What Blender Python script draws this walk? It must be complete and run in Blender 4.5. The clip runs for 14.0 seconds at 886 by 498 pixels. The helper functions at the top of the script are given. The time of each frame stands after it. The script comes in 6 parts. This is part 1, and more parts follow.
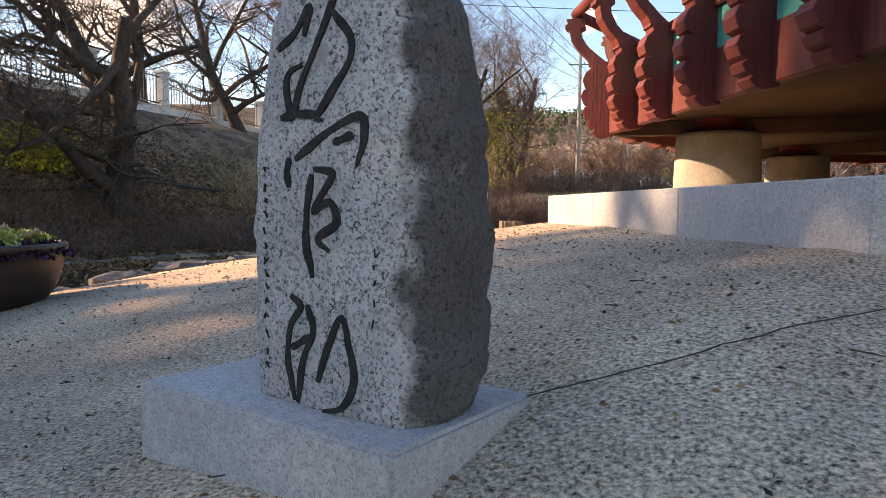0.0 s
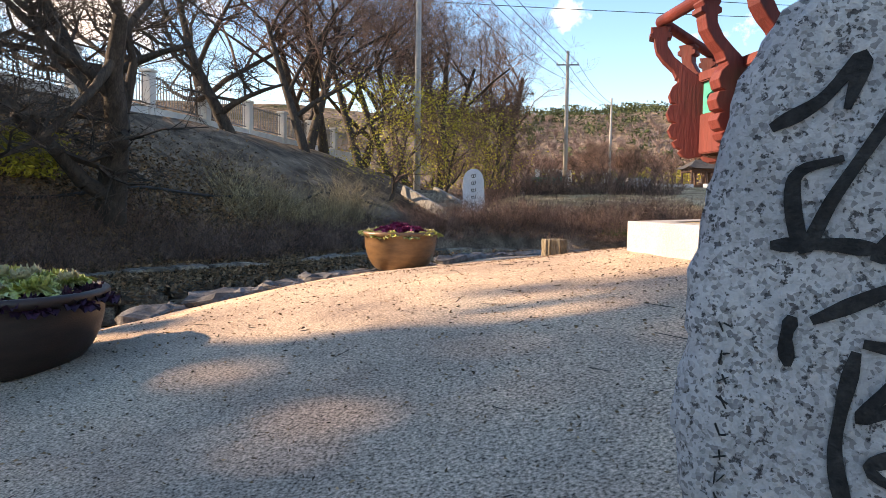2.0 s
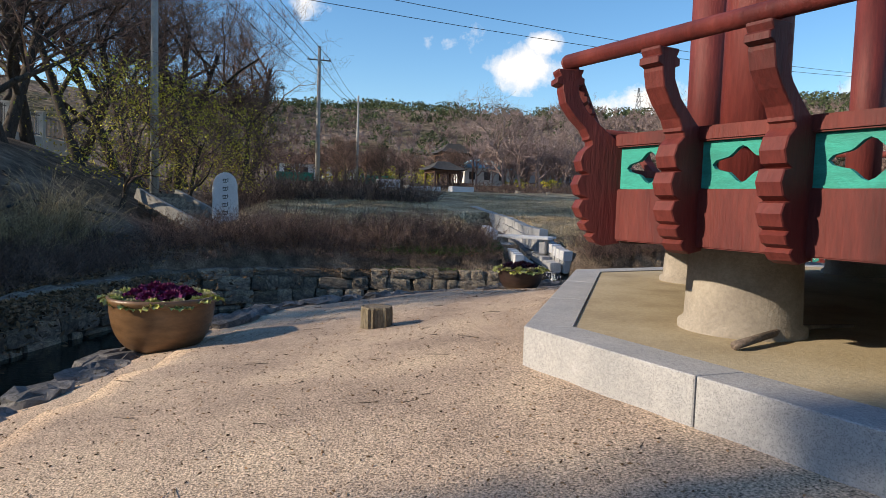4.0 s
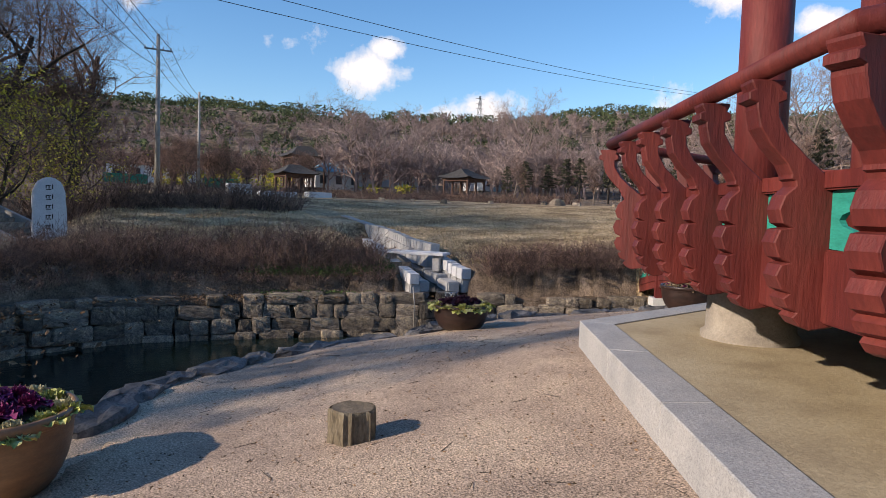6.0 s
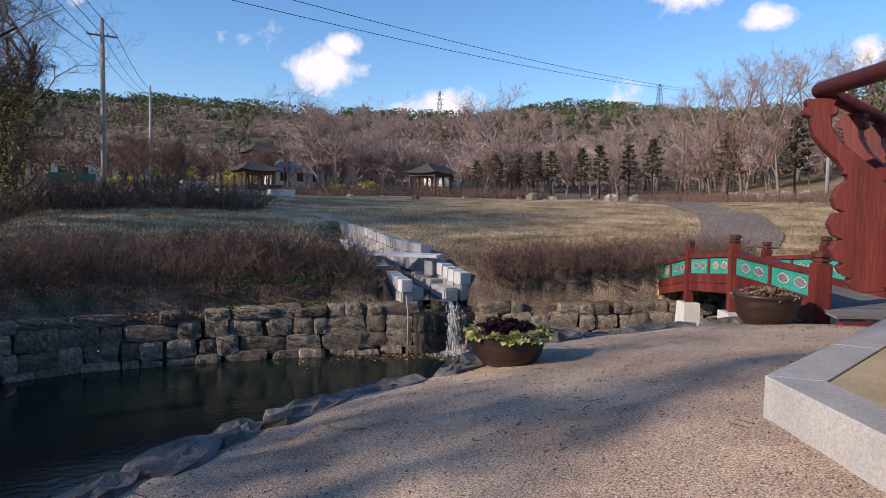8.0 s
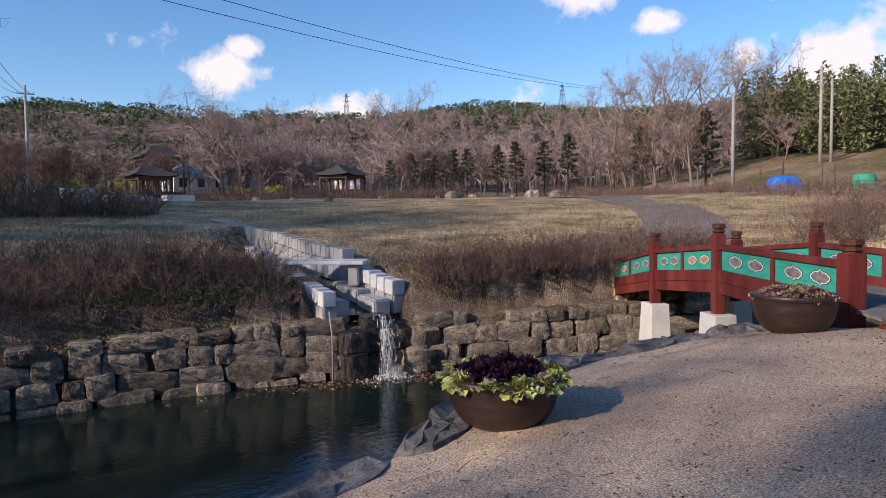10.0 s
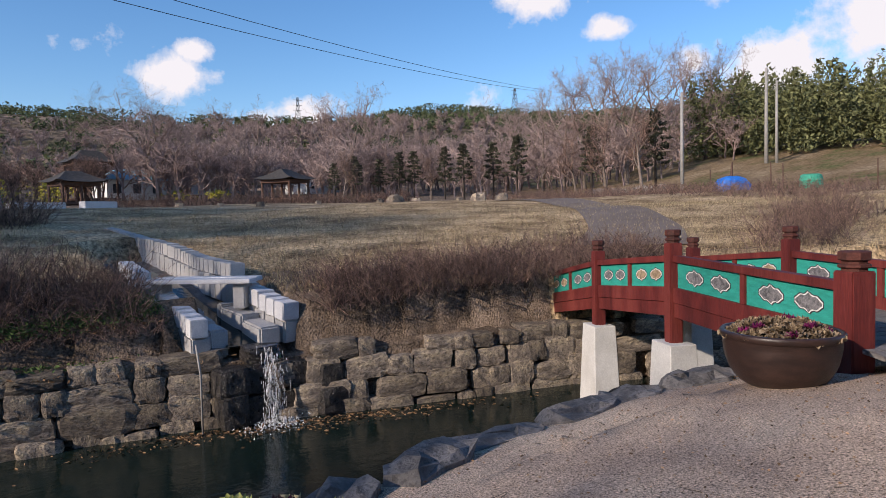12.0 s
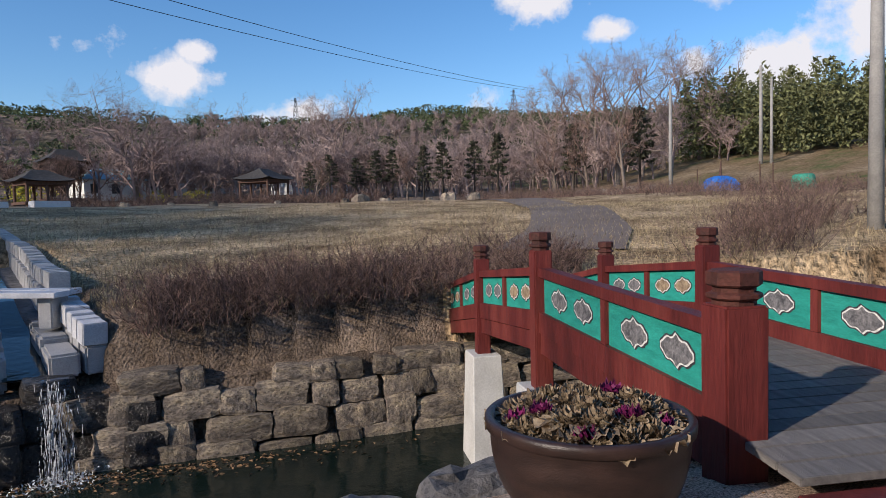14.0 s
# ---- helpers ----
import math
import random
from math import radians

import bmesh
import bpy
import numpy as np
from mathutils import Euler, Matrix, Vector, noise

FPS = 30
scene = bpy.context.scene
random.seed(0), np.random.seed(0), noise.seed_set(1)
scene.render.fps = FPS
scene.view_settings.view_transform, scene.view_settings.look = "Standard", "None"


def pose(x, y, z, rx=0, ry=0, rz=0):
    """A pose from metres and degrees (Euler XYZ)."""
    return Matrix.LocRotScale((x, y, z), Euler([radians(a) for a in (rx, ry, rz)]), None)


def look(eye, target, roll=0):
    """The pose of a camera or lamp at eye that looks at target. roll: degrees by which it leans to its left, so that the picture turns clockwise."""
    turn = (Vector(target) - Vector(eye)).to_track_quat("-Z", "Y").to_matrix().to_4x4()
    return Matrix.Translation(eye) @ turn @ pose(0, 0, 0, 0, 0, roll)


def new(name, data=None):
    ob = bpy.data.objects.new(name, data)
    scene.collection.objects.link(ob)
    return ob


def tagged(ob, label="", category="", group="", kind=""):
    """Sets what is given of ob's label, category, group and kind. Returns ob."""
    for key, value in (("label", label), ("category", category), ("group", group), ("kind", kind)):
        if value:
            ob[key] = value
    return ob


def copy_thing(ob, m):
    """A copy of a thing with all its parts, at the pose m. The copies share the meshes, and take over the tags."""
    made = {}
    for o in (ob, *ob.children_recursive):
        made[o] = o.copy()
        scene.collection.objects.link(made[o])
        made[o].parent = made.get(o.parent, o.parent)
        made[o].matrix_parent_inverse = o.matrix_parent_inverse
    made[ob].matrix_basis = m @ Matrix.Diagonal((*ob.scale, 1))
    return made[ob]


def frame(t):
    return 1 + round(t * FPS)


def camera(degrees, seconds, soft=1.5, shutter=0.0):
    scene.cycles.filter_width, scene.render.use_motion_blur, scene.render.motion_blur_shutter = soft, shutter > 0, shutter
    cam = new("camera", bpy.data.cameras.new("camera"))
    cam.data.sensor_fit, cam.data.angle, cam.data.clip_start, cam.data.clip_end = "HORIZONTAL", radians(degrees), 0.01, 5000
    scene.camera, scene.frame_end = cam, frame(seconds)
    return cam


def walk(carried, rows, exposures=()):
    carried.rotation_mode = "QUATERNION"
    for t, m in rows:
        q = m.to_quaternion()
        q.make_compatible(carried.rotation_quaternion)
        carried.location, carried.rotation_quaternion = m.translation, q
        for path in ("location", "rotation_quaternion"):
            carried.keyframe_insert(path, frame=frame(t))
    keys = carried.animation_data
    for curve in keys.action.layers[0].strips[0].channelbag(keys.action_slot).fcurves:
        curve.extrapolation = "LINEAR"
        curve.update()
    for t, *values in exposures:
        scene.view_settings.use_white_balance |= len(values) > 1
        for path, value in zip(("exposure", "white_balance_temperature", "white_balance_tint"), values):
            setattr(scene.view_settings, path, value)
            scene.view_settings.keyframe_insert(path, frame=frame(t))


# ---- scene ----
cam = camera(66.8, 14.0, soft=0.7)
PATH = [
    (0, (1.06, -2.397, 1.665), (0.579, -0.46, 1.542), 0.7),
    (0.5, (0.854, -2.346, 1.674), (0.404, -0.401, 1.55), 0.9),
    (1, (0.611, -2.302, 1.692), (0.169, -0.356, 1.565), 0.7),
    (1.5, (0.319, -2.175, 1.777), (-0.114, -0.227, 1.649), 0.8),
    (2, (0.036, -1.918, 1.922), (-0.376, 0.035, 1.793), 0.8),
    (2.5, (-0.247, -1.496, 2.094), (-0.608, 0.466, 1.958), 0.8),
    (3, (-0.458, -0.992, 2.278), (-0.643, 0.994, 2.138), 0.9),
    (3.5, (-0.694, -0.412, 2.473), (-0.619, 1.581, 2.334), 1.5),
    (4, (-0.954, 0.167, 2.641), (-0.61, 2.133, 2.505), 1.8),
    (4.2, (-1.05, 0.416, 2.684), (-0.592, 2.359, 2.553), 2.0),
    (6.3, (-1.71, 3.357, 2.909), (-0.912, 5.187, 2.793), 1.5),
    (6.5, (-1.714, 3.619, 2.911), (-0.901, 5.442, 2.791), 1.2),
    (7, (-1.702, 4.354, 2.903), (-0.851, 6.16, 2.782), 1.1),
    (9.5, (-0.737, 7.916, 2.738), (0.273, 9.638, 2.623), -0.5),
    (10, (-0.517, 8.483, 2.701), (0.595, 10.141, 2.589), -0.8),
    (10.5, (-0.116, 9.025, 2.69), (1.061, 10.638, 2.581), -0.9),
    (11, (0.398, 9.497, 2.68), (1.603, 11.09, 2.57), -1.2),
    (11.5, (1.073, 9.835, 2.696), (2.287, 11.42, 2.588), -1.3),
    (12, (1.78, 10.089, 2.706), (2.998, 11.672, 2.604), -1.4),
    (12.5, (2.579, 10.304, 2.665), (3.801, 11.885, 2.565), -1.4),
    (13, (3.382, 10.488, 2.633), (4.6, 12.071, 2.539), -1.3),
    (13.5, (4.262, 10.621, 2.602), (5.481, 12.204, 2.51), -1.2),
    (14, (5.184, 10.789, 2.597), (6.399, 12.374, 2.5), -1.3),
]
# the clip's camera darkens its picture as it comes out of the shade
EXPOSURES = [(0, 1.4, 11100, 27), (0.8, 1.5, 11100, 27), (1.5, 1.8, 10900, 26), (2.0, 1.35, 9500, 22), (2.5, 0.92, 8500, 17), (3.0, 0.58, 7600, 12), (4.2, 0.26, 7200, 11), (6.5, 0.18, 6950, 17), (9.5, 0.10, 6850, 19), (12.0, 0.02, 6750, 18), (14.0, -0.08, 6550, 15)]
walk(cam, [(t, look(eye, target, roll)) for t, eye, target, roll in PATH], EXPOSURES)

# ---- light ----
SUN_AZ, SUN_EL = -93.0, 24.0          # compass bearing of the sun from north (+y), and its height, degrees
world = bpy.data.worlds.new("sky_world")
scene.world = world
world.use_nodes = True
wn, wl = world.node_tree.nodes, world.node_tree.links
wn.clear()
sky = wn.new("ShaderNodeTexSky")
sky.sky_type, sky.sun_disc = "NISHITA", False
sky.sun_elevation, sky.sun_rotation = radians(SUN_EL), radians(SUN_AZ)
sky.air_density, sky.dust_density, sky.ozone_density = 1.0, 0.4, 4.0


def bearing(b, e=0.0):
    """The unit vector at a compass bearing and a height, in degrees."""
    return Vector((math.sin(radians(b)) * math.cos(radians(e)), math.cos(radians(b)) * math.cos(radians(e)), math.sin(radians(e))))


# clouds: bearing, height, half width, weight
CLOUDS = [(16.5, 11.5, 3.4, 1.0), (18.0, 13.0, 2.2, 0.9), (26.5, 8.6, 3.2, 0.75), (23.0, 8.2, 2.6, 0.5), (46.0, 17.5, 4.5, 0.85), (51.5, 14.6, 2.0, 0.8),
          (60.0, 17.0, 2.6, 0.6), (64.5, 10.4, 5.0, 0.95), (72.0, 12.5, 7.0, 1.0), (58.0, 11.0, 2.4, 0.5), (-2.0, 15.5, 2.6, 0.55), (41.0, 9.2, 3.0, 0.45),
          (-40, 14, 8, 0.8), (100, 16, 9, 0.8), (150, 20, 10, 0.7), (-120, 18, 9, 0.6), (10.0, 13.4, 2.5, 0.35)]
geo = wn.new("ShaderNodeTexCoord")
nz = wn.new("ShaderNodeTexNoise")
nz.inputs["Scale"].default_value, nz.inputs["Detail"].default_value, nz.inputs["Roughness"].default_value = 17.0, 8.0, 0.62
wl.new(geo.outputs["Generated"], nz.inputs["Vector"])


def wmath(op, a, b=None, clamp=False):
    n = wn.new("ShaderNodeMath")
    n.operation, n.use_clamp = op, clamp
    for i, v in enumerate((a, b)):
        if v is None:
            continue
        if isinstance(v, (int, float)):
            n.inputs[i].default_value = v
        else:
            wl.new(v, n.inputs[i])
    return n.outputs[0]


total = 0.0
for b, e, w, k in CLOUDS:
    d = wn.new("ShaderNodeVectorMath")
    d.operation = "SUBTRACT"
    wl.new(geo.outputs["Generated"], d.inputs[0])
    d.inputs[1].default_value = bearing(b, e)
    s = wn.new("ShaderNodeVectorMath")
    s.operation = "MULTIPLY"
    wl.new(d.outputs[0], s.inputs[0])
    s.inputs[1].default_value = (1, 1, 1.7)
    ln = wn.new("ShaderNodeVectorMath")
    ln.operation = "LENGTH"
    wl.new(s.outputs[0], ln.inputs[0])
    m = wmath("MULTIPLY", wmath("SUBTRACT", 1.0, wmath("DIVIDE", ln.outputs["Value"], radians(w) * 1.25), True), k * 1.1)
    total = m if total == 0.0 else wmath("MAXIMUM", total, m)
mask = wmath("MULTIPLY", wmath("SUBTRACT", wmath("ADD", total, wmath("MULTIPLY", nz.outputs["Fac"], 1.9)), 1.18), 2.4, True)
mask = wmath("MULTIPLY", mask, wmath("GREATER_THAN", total, 0.001))
mixc = wn.new("ShaderNodeMix")
mixc.data_type = "RGBA"
wl.new(mask, mixc.inputs["Factor"])
hsv = wn.new("ShaderNodeHueSaturation")
hsv.inputs["Saturation"].default_value = 1.18
wl.new(sky.outputs[0], hsv.inputs["Color"])
wl.new(hsv.outputs[0], mixc.inputs["A"])
mixc.inputs["B"].default_value = (5.0, 5.1, 5.35, 1)
bg, wo = wn.new("ShaderNodeBackground"), wn.new("ShaderNodeOutputWorld")
bg.inputs["Strength"].default_value = 0.175
wl.new(mixc.outputs["Result"], bg.inputs["Color"])
wl.new(bg.outputs[0], wo.inputs[0])
sun = new("sun", bpy.data.lights.new("sun", "SUN"))
sun.data.energy, sun.data.angle, sun.data.color = 4.6, radians(0.9), (1.0, 0.90, 0.76)
sun.matrix_world = look((0, 0, 40), Vector((0, 0, 40)) - bearing(SUN_AZ, SUN_EL))

# ---- materials ----
def material(name, colors, scale=5.0, rough=0.85, metal=0.0, bump=0.3, fine=60.0, bump_scale=None, fine_amount=0.35, island=0.0, detail=6.0, stretch=(1, 1, 1), spec=0.3, dist=0.02, per_object=0.0):
    """A surface: two or three colours spread by a coarse noise, a fine grain on top, and relief."""
    m = bpy.data.materials.new(name)
    m.use_nodes = True
    n, l = m.node_tree.nodes, m.node_tree.links
    p = n["Principled BSDF"]
    p.inputs["Metallic"].default_value, p.inputs["Specular IOR Level"].default_value = metal, spec
    tc = n.new("ShaderNodeTexCoord")
    mp = n.new("ShaderNodeMapping")
    mp.inputs["Scale"].default_value = stretch
    l.new(tc.outputs["Object"], mp.inputs["Vector"])
    a, b = n.new("ShaderNodeTexNoise"), n.new("ShaderNodeTexNoise")
    for t, s in ((a, scale), (b, fine)):
        t.inputs["Scale"].default_value, t.inputs["Detail"].default_value = s, detail
        t.inputs["Roughness"].default_value = 0.62
        l.new(mp.outputs[0], t.inputs["Vector"])
    r = n.new("ShaderNodeValToRGB")
    r.color_ramp.elements[0].position, r.color_ramp.elements[1].position = 0.34, 0.66
    r.color_ramp.elements[0].color, r.color_ramp.elements[1].color = (*colors[0], 1), (*colors[-1], 1)
    if len(colors) == 3:
        r.color_ramp.elements.new(0.5).color = (*colors[1], 1)
    l.new(a.outputs["Fac"], r.inputs["Fac"])
    mr = n.new("ShaderNodeMapRange")
    mr.inputs["From Min"].default_value, mr.inputs["From Max"].default_value = 0.3, 0.7
    mr.inputs["To Min"].default_value, mr.inputs["To Max"].default_value = 1 - fine_amount, 1 + fine_amount
    l.new(b.outputs["Fac"], mr.inputs["Value"])
    v = n.new("ShaderNodeHueSaturation")
    l.new(r.outputs["Color"], v.inputs["Color"])
    value = mr.outputs[0]
    for amount, node, sock in ((island, "ShaderNodeNewGeometry", "Random Per Island"), (per_object, "ShaderNodeObjectInfo", "Random")):
        if amount:
            g, q, mu = n.new(node), n.new("ShaderNodeMapRange"), n.new("ShaderNodeMath")
            q.inputs["To Min"].default_value, q.inputs["To Max"].default_value = 1 - amount, 1 + amount
            l.new(g.outputs[sock], q.inputs["Value"])
            mu.operation = "MULTIPLY"
            l.new(q.outputs[0], mu.inputs[0])
            l.new(value, mu.inputs[1])
            value = mu.outputs[0]
    l.new(value, v.inputs["Value"])
    l.new(v.outputs["Color"], p.inputs["Base Color"])
    rr = n.new("ShaderNodeMapRange")
    rr.inputs["To Min"].default_value, rr.inputs["To Max"].default_value = max(rough - 0.12, 0.02), min(rough + 0.12, 1)
    l.new(a.outputs["Fac"], rr.inputs["Value"])
    l.new(rr.outputs[0], p.inputs["Roughness"])
    if bump:
        bm = n.new("ShaderNodeBump")
        bm.inputs["Strength"].default_value, bm.inputs["Distance"].default_value = bump, dist
        if bump_scale:
            c = n.new("ShaderNodeTexNoise")
            c.inputs["Scale"].default_value, c.inputs["Detail"].default_value = bump_scale, 8.0
            l.new(mp.outputs[0], c.inputs["Vector"])
            l.new(c.outputs["Fac"], bm.inputs["Height"])
        else:
            l.new(b.outputs["Fac"], bm.inputs["Height"])
        l.new(bm.outputs[0], p.inputs["Normal"])
    return m


def speckled(name, base, dark, scale=220.0, rough=0.75, amount=0.5, vary=0.0, moss=None, bump=0.4, dist=0.012, grain=0.16):
    """Granite: crystals by a cell texture, with stains over it."""
    m = material(name, base, 3.0, rough, 0, bump, 45.0 if grain < 0.3 else 9.0, None, grain, 0.0, dist=dist, per_object=vary)
    n, l = m.node_tree.nodes, m.node_tree.links
    p = n["Principled BSDF"]
    link = p.inputs["Base Color"].links[0].from_socket
    tc = n.new("ShaderNodeTexCoord")
    vo = n.new("ShaderNodeTexVoronoi")
    vo.inputs["Scale"].default_value = scale
    l.new(tc.outputs["Object"], vo.inputs["Vector"])
    sep = n.new("ShaderNodeSeparateColor")
    l.new(vo.outputs["Color"], sep.inputs[0])
    gt = n.new("ShaderNodeMapRange")
    gt.inputs["From Min"].default_value, gt.inputs["From Max"].default_value = 0.62, 0.92
    gt.inputs["To Max"].default_value = amount
    l.new(sep.outputs[0], gt.inputs["Value"])
    mx = n.new("ShaderNodeMix")
    mx.data_type = "RGBA"
    l.new(gt.outputs[0], mx.inputs["Factor"])
    l.new(link, mx.inputs["A"])
    mx.inputs["B"].default_value = (*dark, 1)
    out = mx.outputs["Result"]
    if moss:
        nm = n.new("ShaderNodeTexNoise")
        nm.inputs["Scale"].default_value, nm.inputs["Detail"].default_value = 9.0, 9.0
        nm.inputs["Roughness"].default_value = 0.7
        l.new(tc.outputs["Object"], nm.inputs["Vector"])
        g2 = n.new("ShaderNodeMapRange")
        g2.inputs["From Min"].default_value, g2.inputs["From Max"].default_value = 0.55, 0.64
        g2.inputs["To Max"].default_value = 0.75
        l.new(nm.outputs["Fac"], g2.inputs["Value"])
        m2 = n.new("ShaderNodeMix")
        m2.data_type = "RGBA"
        l.new(g2.outputs[0], m2.inputs["Factor"])
        l.new(out, m2.inputs["A"])
        m2.inputs["B"].default_value = (*moss, 1)
        out = m2.outputs["Result"]
    l.new(out, p.inputs["Base Color"])
    return m


SAND = material("sandy_ground", ((0.32, 0.24, 0.185), (0.45, 0.338, 0.252), (0.58, 0.445, 0.32)), 0.7, 0.95, 0, 0.6, 75.0, 75.0, 1.0, spec=0.1, dist=0.02, detail=8.0)
LAWN = material("dry_lawn", ((0.16, 0.105, 0.06), (0.36, 0.26, 0.155), (0.56, 0.42, 0.26)), 0.5, 0.95, 0, 1.0, 9.0, 6.0, 0.85, stretch=(1, 1, 1), spec=0.05, dist=0.12)
LITTER = material("leaf_litter", ((0.09, 0.07, 0.055), (0.18, 0.135, 0.10), (0.31, 0.235, 0.175)), 1.3, 0.95, 0, 1.0, 24.0, 22.0, 0.55, spec=0.05, dist=0.08)
FOREST = material("far_wooded_hill", ((0.07, 0.075, 0.04), (0.16, 0.125, 0.095), (0.24, 0.185, 0.15)), 0.02, 0.95, 0, 1.0, 0.22, 0.3, 0.6, spec=0.0, dist=4.0)
FIELD = material("field_soil", ((0.12, 0.14, 0.06), (0.24, 0.17, 0.10), (0.33, 0.25, 0.16)), 0.07, 0.95, 0, 1.0, 0.9, 2.0, 0.35, spec=0.0, dist=0.3, stretch=(1, 3, 1))
PAVE = material("park_path", ((0.15, 0.115, 0.095), (0.21, 0.17, 0.14)), 0.6, 0.9, 0, 0.4, 20.0, None, 0.2)
GRANITE = speckled("cut_granite", ((0.36, 0.36, 0.36), (0.46, 0.45, 0.44)), (0.16, 0.16, 0.17), 190, 0.75, 0.55)
STELE_ROCK = speckled("weathered_granite_boulder", ((0.40, 0.385, 0.375), (0.56, 0.54, 0.52)), (0.14, 0.13, 0.125), 140, 0.85, 0.7, moss=(0.30, 0.285, 0.275), bump=1.0)
BLACK_CARVE = material("black_paint_in_carving", ((0.012, 0.012, 0.012), (0.04, 0.038, 0.036)), 25.0, 0.85, 0, 0.6, 90.0, None, 0.4)
PALE_STONE = speckled("pale_grey_stone", ((0.52, 0.53, 0.55), (0.62, 0.62, 0.63)), (0.36, 0.36, 0.38), 80, 0.7, 0.35)
WALL_STONE = speckled("split_wall_stone", ((0.12, 0.10, 0.085), (0.23, 0.19, 0.15), (0.38, 0.31, 0.215)), (0.06, 0.05, 0.042), 26, 0.9, 0.55, moss=(0.07, 0.058, 0.048), bump=1.0, vary=0.45, dist=0.05, grain=0.45)
DARK_JOINT = material("dark_wall_core", ((0.03, 0.027, 0.024), (0.07, 0.06, 0.05)), 3.0, 0.95)
EDGE_ROCK = speckled("flat_edge_rock", ((0.08, 0.075, 0.072), (0.22, 0.205, 0.195)), (0.05, 0.05, 0.05), 50, 0.85, 0.5, moss=(0.05, 0.047, 0.044), bump=1.0, dist=0.04, grain=0.4)
CONCRETE = material("pale_concrete", ((0.50, 0.49, 0.46), (0.62, 0.61, 0.58)), 2.2, 0.85, 0, 0.25, 40.0, None, 0.12)
FLOOR_SAND = material("sandy_platform_floor", ((0.30, 0.235, 0.15), (0.42, 0.34, 0.22), (0.48, 0.40, 0.27)), 0.9, 0.9, 0, 0.3, 40.0, None, 0.14)
RED = material("red_painted_timber", ((0.075, 0.013, 0.012), (0.125, 0.02, 0.017), (0.175, 0.034, 0.026)), 2.6, 0.62, 0, 0.35, 42.0, None, 0.2, stretch=(1, 1, 0.16), spec=0.35, per_object=0.1)
RED_DARK = material("dark_aged_timber_cap", ((0.05, 0.02, 0.016), (0.12, 0.036, 0.026)), 6.0, 0.75, 0, 0.5, 50.0, None, 0.3)
GREEN = material("turquoise_painted_board", ((0.015, 0.24, 0.19), (0.025, 0.34, 0.27)), 4.0, 0.6, 0, 0.2, 30.0, None, 0.15, stretch=(1, 1, 4), per_object=0.08)
WHITE_LINE = material("white_paint_line", ((0.62, 0.62, 0.58), (0.75, 0.74, 0.7)), 8.0, 0.7)
FLOWER_GREY = material("grey_faded_flower", ((0.07, 0.07, 0.075), (0.24, 0.23, 0.23)), 22.0, 0.8, 0, 0.3, 60.0, None, 0.4)
DARK_LINE = material("dark_paint_line", ((0.03, 0.035, 0.04), (0.06, 0.06, 0.07)), 8.0, 0.7)
DECK = material("grey_weathered_deck_board", ((0.12, 0.11, 0.105), (0.21, 0.195, 0.18)), 2.0, 0.8, 0, 0.5, 30.0, None, 0.25, stretch=(1, 9, 9), per_object=0.22)
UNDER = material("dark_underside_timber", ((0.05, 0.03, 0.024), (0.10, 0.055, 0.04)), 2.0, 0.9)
POT_BROWN = material("brown_glazed_pot", ((0.13, 0.070, 0.035), (0.22, 0.12, 0.058)), 5.0, 0.35, 0, 0.15, 60.0, None, 0.15, stretch=(1, 1, 3), spec=0.5)
POT_DARK = material("dark_brown_pot", ((0.022, 0.013, 0.011), (0.045, 0.024, 0.019)), 5.0, 0.4, 0, 0.15, 60.0, None, 0.15, stretch=(1, 1, 3), spec=0.45)
SOIL = material("pot_soil", ((0.03, 0.022, 0.016), (0.07, 0.05, 0.035)), 20.0, 0.95)
KALE_GREEN = material("yellow_green_kale_leaf", ((0.30, 0.34, 0.06), (0.46, 0.46, 0.14), (0.60, 0.58, 0.30)), 12.0, 0.6, 0, 0.5, 70.0, None, 0.25, island=0.3)
KALE_CREAM = material("cream_kale_heart", ((0.42, 0.37, 0.21), (0.58, 0.53, 0.34)), 16.0, 0.6, 0, 0.4, 70.0, None, 0.2, island=0.2)
KALE_PURPLE = material("purple_kale_leaf", ((0.12, 0.01, 0.065), (0.23, 0.02, 0.115)), 16.0, 0.6, 0, 0.4, 70.0, None, 0.25, island=0.35)
KALE_DARK = material("dark_purple_kale_leaf", ((0.025, 0.008, 0.02), (0.07, 0.018, 0.045)), 16.0, 0.65, 0, 0.4, 70.0, None, 0.3, island=0.4)
KALE_DRY = material("withered_kale_leaf", ((0.17, 0.115, 0.075), (0.40, 0.31, 0.20)), 16.0, 0.8, 0, 0.4, 70.0, None, 0.3, island=0.4)
BARK = material("dark_tree_bark", ((0.035, 0.028, 0.023), (0.085, 0.068, 0.055)), 8.0, 0.95, 0, 0.9, 40.0, None, 0.35, stretch=(1, 1, 0.3))
BARK_PALE = material("pale_tree_bark", ((0.13, 0.10, 0.08), (0.24, 0.19, 0.155)), 6.0, 0.95, 0, 0.6, 40.0, None, 0.35)
TWIG = material("reddish_brown_twig", ((0.08, 0.05, 0.042), (0.24, 0.155, 0.12)), 1.2, 0.9, 0, 0, 20.0, None, 0.4, island=0.75)
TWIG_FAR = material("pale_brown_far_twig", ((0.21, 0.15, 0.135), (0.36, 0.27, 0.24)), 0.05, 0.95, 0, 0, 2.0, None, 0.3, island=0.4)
DRY_GRASS = material("dry_grass_blade", ((0.22, 0.165, 0.095), (0.44, 0.345, 0.20)), 1.0, 0.9, 0, 0, 20.0, None, 0.3, island=0.7)
